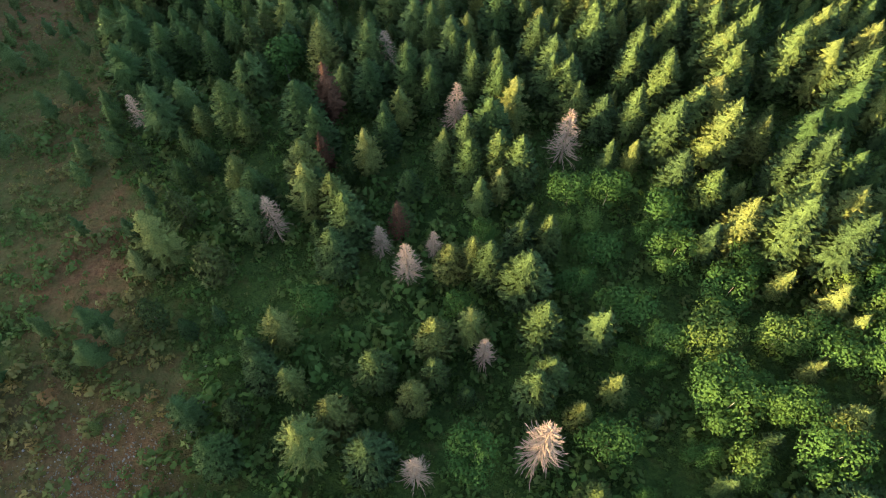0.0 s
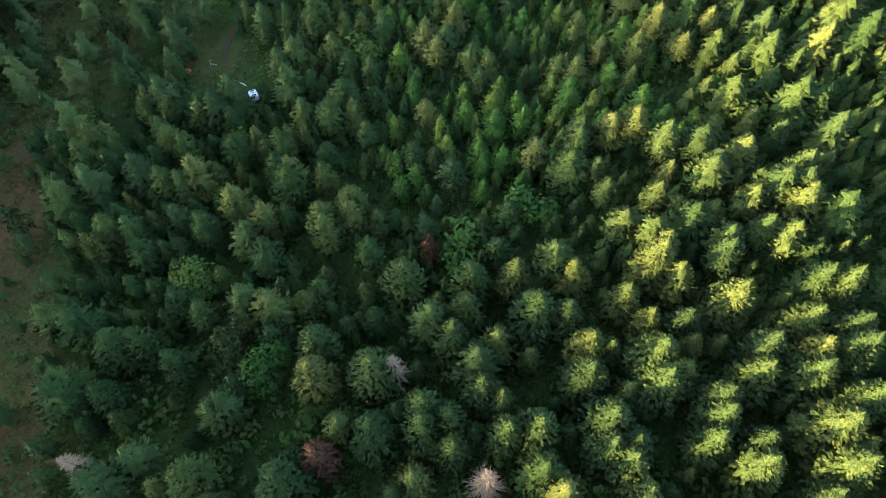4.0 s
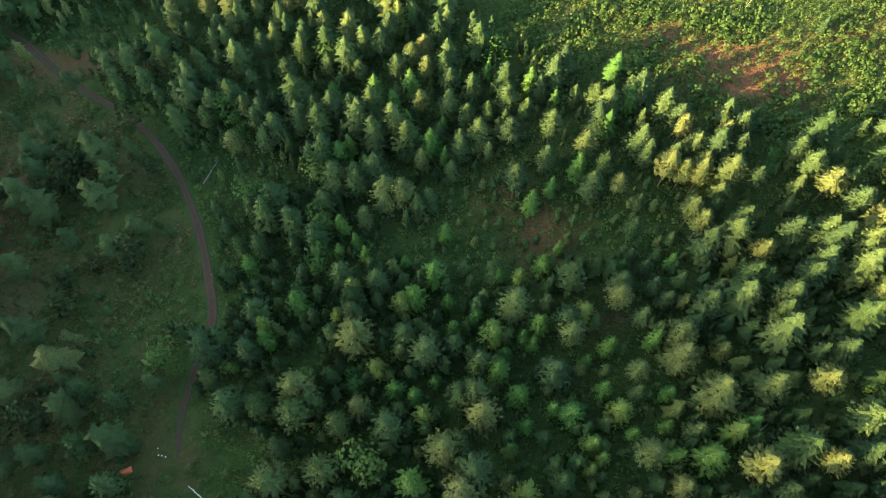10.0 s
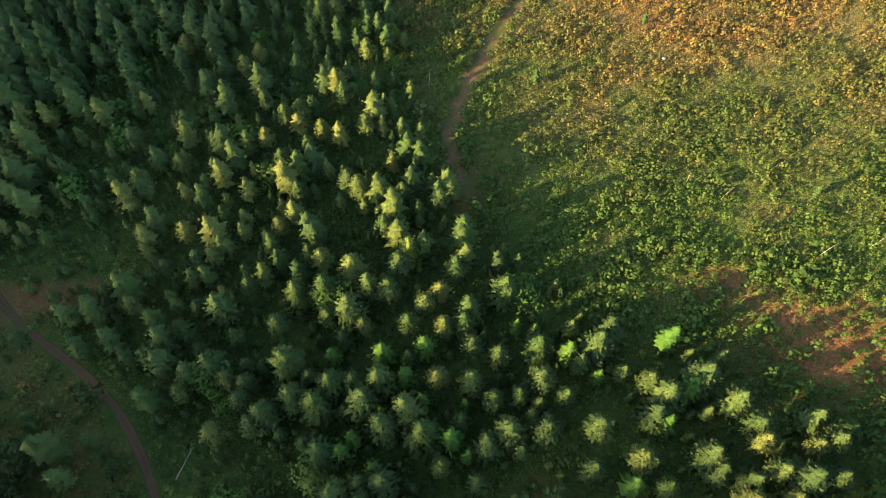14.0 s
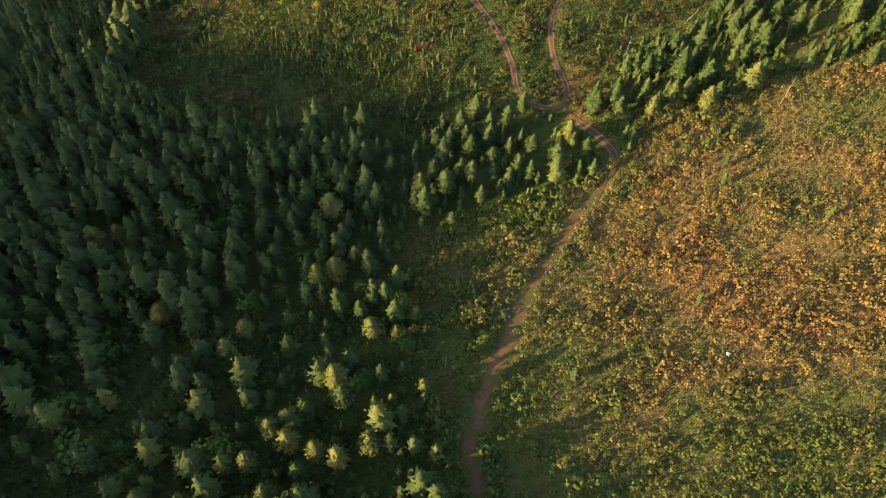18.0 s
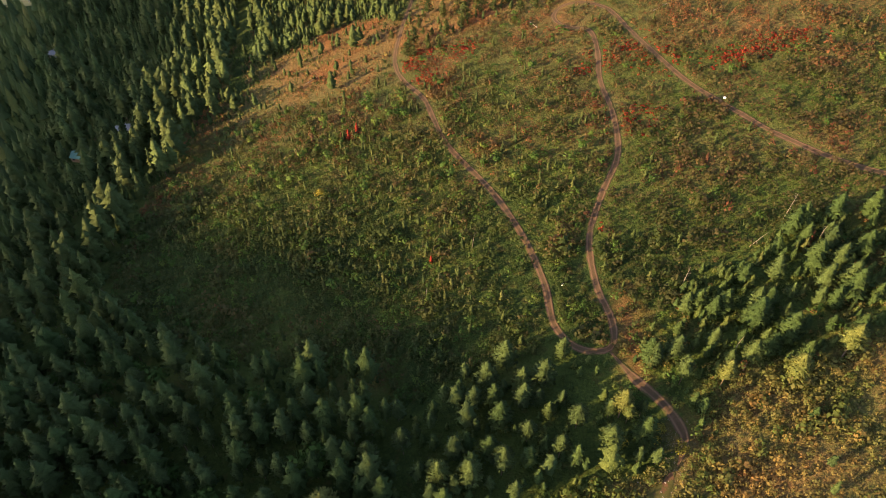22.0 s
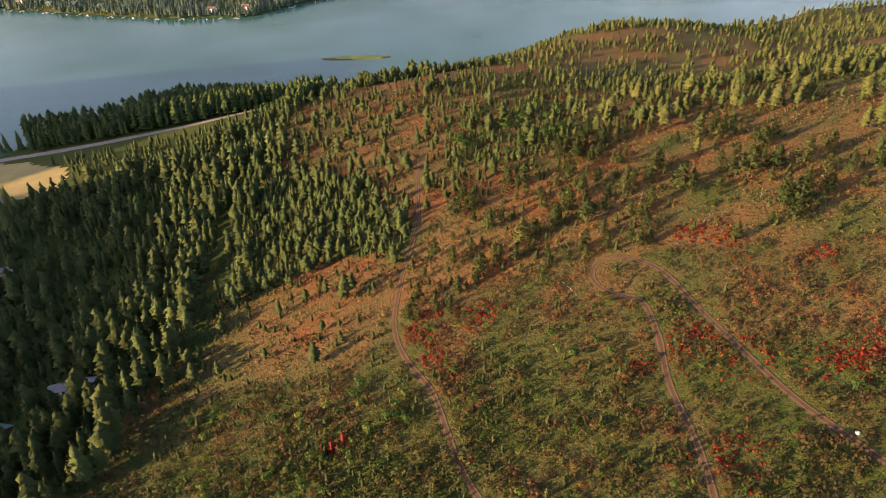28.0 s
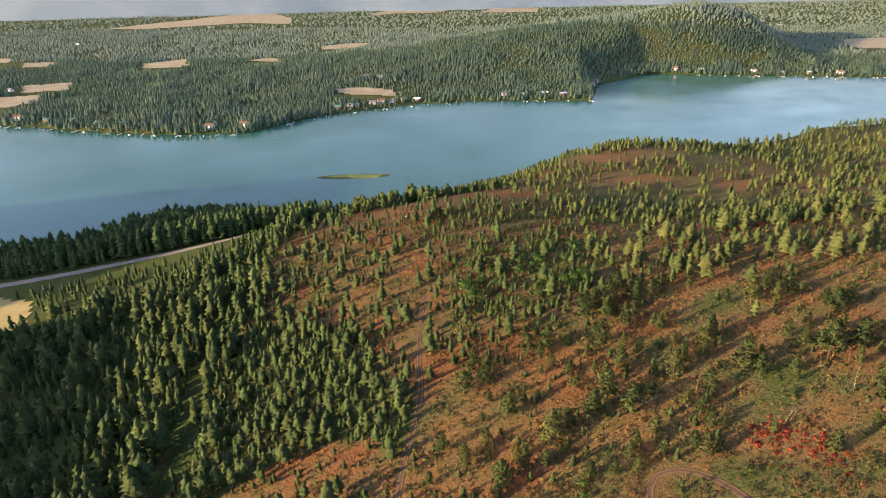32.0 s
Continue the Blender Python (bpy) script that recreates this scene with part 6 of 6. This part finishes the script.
log_bm = bmesh.new()
rod(log_bm, (-3.2, 0, 0.17), (3.2, 0.2, 0.12), 0.17, 0.10, 8)
rod(log_bm, (0.8, 0.1, 0.15), (1.5, 0.9, 0.35), 0.05, 0.02, 5)
rod(log_bm, (1.9, 0.1, 0.15), (2.6, -0.6, 0.3), 0.04, 0.02, 5)
log_mesh = bpy.data.meshes.new("fallen_log")
log_bm.to_mesh(log_mesh)
log_bm.free()
log_mesh.materials.append(PALE_BARK)
for x, y, a in ((46, 171, 35), (-30, 22, 80), (58, 268, 60), (84, 262, 20), (-60, 232, 70), (66, 556, 25), (70, 586, 40), (38, 603, 15), (-75, 575, 30), (110, 590, 60), (20, 566, 110), (-48, 188, 140)):
    dx = 3.0 * math.cos(math.radians(a))
    dy = 3.0 * math.sin(math.radians(a))
    tilt = math.degrees(math.atan2(ground_at(x + dx, y + dy) - ground_at(x - dx, y - dy), 6.0))
    tagged(new("fallen_log", log_mesh), "weathered pale log lying in the brush", "log", "fallen logs").matrix_world = pose(x, y, ground_at(x, y)) @ pose(0, 0, 0, 0, 0, a) @ pose(0, 0, 0, 0, -tilt, 0)


def stone_shape(seed):
    r = np.random.default_rng(seed)
    bm = bmesh.new()
    bmesh.ops.create_icosphere(bm, subdivisions=2, radius=0.5)
    for v in bm.verts:
        v.co *= 0.75 + 0.5 * noise.noise(v.co * 1.7 + Vector((seed, 0, 0)))
        v.co.z *= 0.62
    me = bpy.data.meshes.new("stone")
    bm.to_mesh(me)
    bm.free()
    me.materials.append(STONE)
    return me


stones = [stone_shape(k) for k in range(4)]
rs = np.random.default_rng(141)
for k in range(230):
    if k < 130:
        x, y, size_ = rs.normal(-41, 6.5), rs.normal(15, 7), rs.uniform(0.12, 0.42)
    elif k < 215:
        f = rs.random()
        x, y, size_ = 2 + 26 * f + rs.normal(0, 2.6), 338 + 40 * f + rs.normal(0, 2.0), rs.uniform(0.25, 0.8)
    else:
        x, y, size_ = rs.normal(-44, 9), rs.normal(850, 6), rs.uniform(0.8, 2.2)
    tagged(new("stone", stones[k % 4]), "angular grey stone half sunk in bare earth", "stone", "stones on the bare patches").matrix_world = pose(x, y, ground_at(x, y) + 0.1 * size_, rs.uniform(-15, 15), rs.uniform(-15, 15), rs.uniform(0, 360)) @ Matrix.Scale(size_, 4)
rubble_v = np.array([(0.5, 0, 0), (0, 0.45, 0.05), (-0.5, 0.05, 0), (0, -0.42, 0), (0.05, 0.05, 0.38), (0, 0, -0.3)])
rubble_f = np.array([(0, 1, 4), (1, 2, 4), (2, 3, 4), (3, 0, 4), (1, 0, 5), (2, 1, 5), (3, 2, 5), (0, 3, 5)])
gx = np.concatenate([rs.normal(-40, 6, 1500), rs.normal(0, 1.7, 1300)])
gy = np.concatenate([rs.normal(12, 6, 1500), rs.uniform(330, 392, 1300)])
gx[1500:] += np.interp(gy[1500:], [330, 350, 360, 369, 380, 392], [-1, 8, 15, 21, 30, 33])
gs = rs.uniform(0.08, 0.34, len(gx))
planted("rubble", (rubble_v, rubble_f), np.stack([gx, gy, land(gx, gy) + 0.02], 1), np.stack([gs, gs * 0.8], 1), rs.uniform(0, 6.28, len(gx)), rs.random(len(gx)), plain("brown_rubble", (0.085, 0.066, 0.048), (0.185, 0.150, 0.115), 3.0, 0.9), "loose grey-brown rubble strewn on bare earth", "rubble")
pale = bpy.data.meshes.new("boulder")
pale.from_pydata([tuple(v.co) for v in stones[1].vertices], [], [tuple(f.vertices) for f in stones[1].polygons])
pale.materials.append(plain("chalky_white_stone", (0.62, 0.61, 0.58), (0.78, 0.77, 0.74), 3.0, 0.9))
for x, y, q in ((72.4, 496.4, 1.5), (14.6, 433.3, 1.2), (46, 326.6, 1.3)):
    tagged(new("boulder", pale), "single chalky white boulder in the brush", "boulder", "white boulders").matrix_world = pose(x, y, ground_at(x, y) + 0.25) @ Matrix.Scale(q, 4)

# small withered and golden trees that stand out on the hillside
SMALL = [(-66.6, 522.8, 5, RED_NEEDLES), (-52, 519, 5, CRIMSON), (-49, 521, 5.5, CRIMSON), (-55, 520, 4, RED_NEEDLES), (-20.6, 448.7, 3.5, CRIMSON), (-34, 363, 8, RED_NEEDLES), (60, 470, 4, RED_NEEDLES), (74.3, 433.6, 6, RED_NEEDLES)]
for k, (x, y, hgt, mat) in enumerate(SMALL):
    one = tree_thing("withered_sapling", tiered(10, 8, 150 + k, 0.2, 0.1, 0.5, 0.4, 1), trunk_shape(), mat, GREY_BARK, "small conifer turned rusty red in the brush", "young tree", "withered saplings")
    one.matrix_world = pose(x, y, ground_at(x, y) - 0.05) @ Matrix.Diagonal((hgt, hgt, hgt, 1))
GOLD = foliage("golden_leaves", [(0.0, (0.20, 0.19, 0.03)), (0.6, (0.30, 0.25, 0.04)), (1.0, (0.36, 0.30, 0.06))], leafy=0.3)
for k, (x, y, hgt) in enumerate([(-59, 488, 4.5), (28, 387.6, 5), (20.4, 386.7, 4), (32, 384, 4)]):
    one = tree_thing("golden_tree", leaf_cloud(260, 8, 160 + k, 0.06, (0.36, 0.36, 0.34), 0.5, 0.2), trunk_shape(), GOLD, PALE_BARK, "small broadleaf tree with golden autumn leaves", "young tree", "golden trees")
    one.matrix_world = pose(x, y, ground_at(x, y) - 0.05) @ Matrix.Diagonal((hgt, hgt, hgt, 1))


# ---------------------------------------------------------------- houses, docks and boats
def gable_house(name, w, d, h, wall_mat, roof_mat, label, group):
    """A house with gabled walls, two roof slopes, a door, windows and a chimney."""
    root = tagged(new(name), label, "house", group)
    rise = d * 0.28
    bm = bmesh.new()
    pts = [(-w / 2, -d / 2, -0.6), (w / 2, -d / 2, -0.6), (w / 2, d / 2, -0.6), (-w / 2, d / 2, -0.6), (-w / 2, -d / 2, h), (w / 2, -d / 2, h), (w / 2, d / 2, h), (-w / 2, d / 2, h), (-w / 2, 0, h + rise), (w / 2, 0, h + rise)]
    v = [bm.verts.new(q) for q in pts]
    for f in ((0, 1, 5, 4), (2, 3, 7, 6), (1, 2, 6, 9, 5), (3, 0, 4, 8, 7), (3, 2, 1, 0), (4, 5, 9, 8), (6, 7, 8, 9)):
        bm.faces.new([v[i] for i in f])
    part("wall", bm, wall_mat, root)
    for side in (-1, 1):
        bm = bmesh.new()
        o, t = 0.5, 0.16
        a = [(-w / 2 - o, side * (d / 2 + o), h - o * 0.56 + 0.02), (w / 2 + o, side * (d / 2 + o), h - o * 0.56 + 0.02), (w / 2 + o, 0, h + rise + 0.02), (-w / 2 - o, 0, h + rise + 0.02)]
        vs = [bm.verts.new(q) for q in a] + [bm.verts.new((x, y, z + t)) for x, y, z in a]
        for f in ((0, 1, 2, 3), (7, 6, 5, 4), (0, 4, 5, 1), (1, 5, 6, 2), (2, 6, 7, 3), (3, 7, 4, 0)):
            bm.faces.new([vs[i] for i in f])
        bmesh.ops.recalc_face_normals(bm, faces=bm.faces[:])
        part("roof", bm, roof_mat, root)
    part("door", box(bmesh.new(), -0.5, -d / 2 - 0.06, 0, 0.5, -d / 2 + 0.02, 2.1), TIMBER, root)
    for wx_ in (-w * 0.32, w * 0.32):
        part("window", box(bmesh.new(), wx_ - 0.7, -d / 2 - 0.05, 1.0, wx_ + 0.7, -d / 2 + 0.02, 2.2), GLASS, root)
    part("chimney", box(bmesh.new(), w * 0.2, 0.3, h + rise * 0.4, w * 0.2 + 0.7, 1.0, h + rise + 0.8), STONE, root)
    return root


for k, (x, y, w, d, a, roof) in enumerate(HOUSES):
    one = gable_house("house", w, d, 3.0, (SIDING, TIMBER)[k % 2], (ROOF_GREY, ROOF_GREY, ROOF_GREEN)[roof], ("house with a dark grey roof in the valley wood", "long low house with a grey metal roof in the valley wood", "house with a green metal roof in the valley wood")[roof], "houses in the valley wood")
    one.matrix_world = pose(x, y, ground_at(x, y) + 0.3, 0, 0, math.degrees(a)) @ Matrix.Scale(0.7, 4)

lake_protos = [gable_house("lake_house", w, d, h, wm, rm, lb, "houses along the far shore") for w, d, h, wm, rm, lb in (
    (10, 8, 3.2, SIDING, ROOF_GREY, "pale lake house with a grey roof on the far shore"), (12, 8, 5.0, SIDING, ROOF_BROWN, "two-storey pale lake house with a brown roof on the far shore"),
    (9, 7, 3.0, TIMBER, ROOF_GREEN, "brown timber cabin with a green roof on the far shore"), (11, 7, 3.2, TIMBER, WHITE, "timber lake house with a white roof on the far shore"))]
rh = np.random.default_rng(171)
SHORE_X = list(np.linspace(-640, -290, 9)) + [-172, -158, -140, -122, -108, -92, -70, -45, 100, 135, 170, 200, 268, 285] + list(np.linspace(480, 900, 9))
for k, x in enumerate(SHORE_X):
    x = float(x + rh.uniform(-6, 6))
    y = float(far_shore(x)) + rh.uniform(14, 26)
    one = copy_thing(lake_protos[int(rh.integers(4))], pose(x, y, ground_at(x, y) + 0.4, 0, 0, rh.uniform(-25, 25)))
for x, y in ((-987, 2307), (405, 2190), (-208, 3578), (1141, 2700), (-690, 1548), (-790, 1655), (-147, 1700), (-120, 1690)):
    copy_thing(lake_protos[3 if y > 2000 else 0], pose(x, y, ground_at(x, y) + 0.4, 0, 0, rh.uniform(-30, 30)) @ Matrix.Scale(1.0, 4))
for q in lake_protos:
    drop(q)


def dock():
    root = tagged(new("dock"), "narrow wooden boat dock on the far shore", "dock", "docks of the far shore")
    part("deck", box(bmesh.new(), -1.1, -13, 0.45, 1.1, 3, 0.65), SIDING, root)
    for y in (-12, -8, -4, 0):
        for x in (-0.9, 0.9):
            bm = bmesh.new()
            rod(bm, (x, y, -2.5), (x, y, 0.95), 0.12, 0.12, 6)
            part("pile", bm, TIMBER, root)
    return root


def boat():
    root = tagged(new("boat"), "small white motor boat moored at the far shore", "boat", "boats of the far shore")
    bm = bmesh.new()
    ring = []
    for z, k in ((-0.25, 0.6), (0.6, 1.0)):
        ring.append([bm.verts.new((x * k, y * (0.92 if z < 0 else 1), z)) for x, y in ((-1.0, -2.8), (1.0, -2.8), (1.1, 0.5), (0.7, 2.2), (0, 3.2), (-0.7, 2.2), (-1.1, 0.5))])
    for i in range(7):
        j = (i + 1) % 7
        bm.faces.new((ring[0][i], ring[0][j], ring[1][j], ring[1][i]))
    bm.faces.new(ring[1])
    part("hull", bm, WHITE, root)
    part("cabin", box(bmesh.new(), -0.7, -0.8, 0.6, 0.7, 1.0, 1.5, 0.12), WHITE, root)
    part("windscreen", box(bmesh.new(), -0.62, 1.0, 0.95, 0.62, 1.05, 1.4), GLASS, root)
    return root


dock_proto, boat_proto = dock(), boat()
for k, x in enumerate(list(np.linspace(-655, -285, 22)) + [-236, -224, -205, -186, -150, -128, -105, -84, -60, -30, 5, 40, 130, 150, 165, 210, 240] + list(np.linspace(490, 900, 16))):
    x = float(x + rh.uniform(-5, 5))
    y = float(far_shore(x)) - 9
    if k % 3:
        copy_thing(dock_proto, pose(x, y + 3, LAKE, 0, 0, rh.uniform(-20, 20))).scale = (0.7, 0.6, 0.7)
    if k % 2 == 0:
        copy_thing(boat_proto, pose(x + 4, y - rh.uniform(0, 5), LAKE, 0, 0, rh.uniform(0, 360))).scale = (0.75, 0.75, 0.75)
drop(dock_proto)
drop(boat_proto)
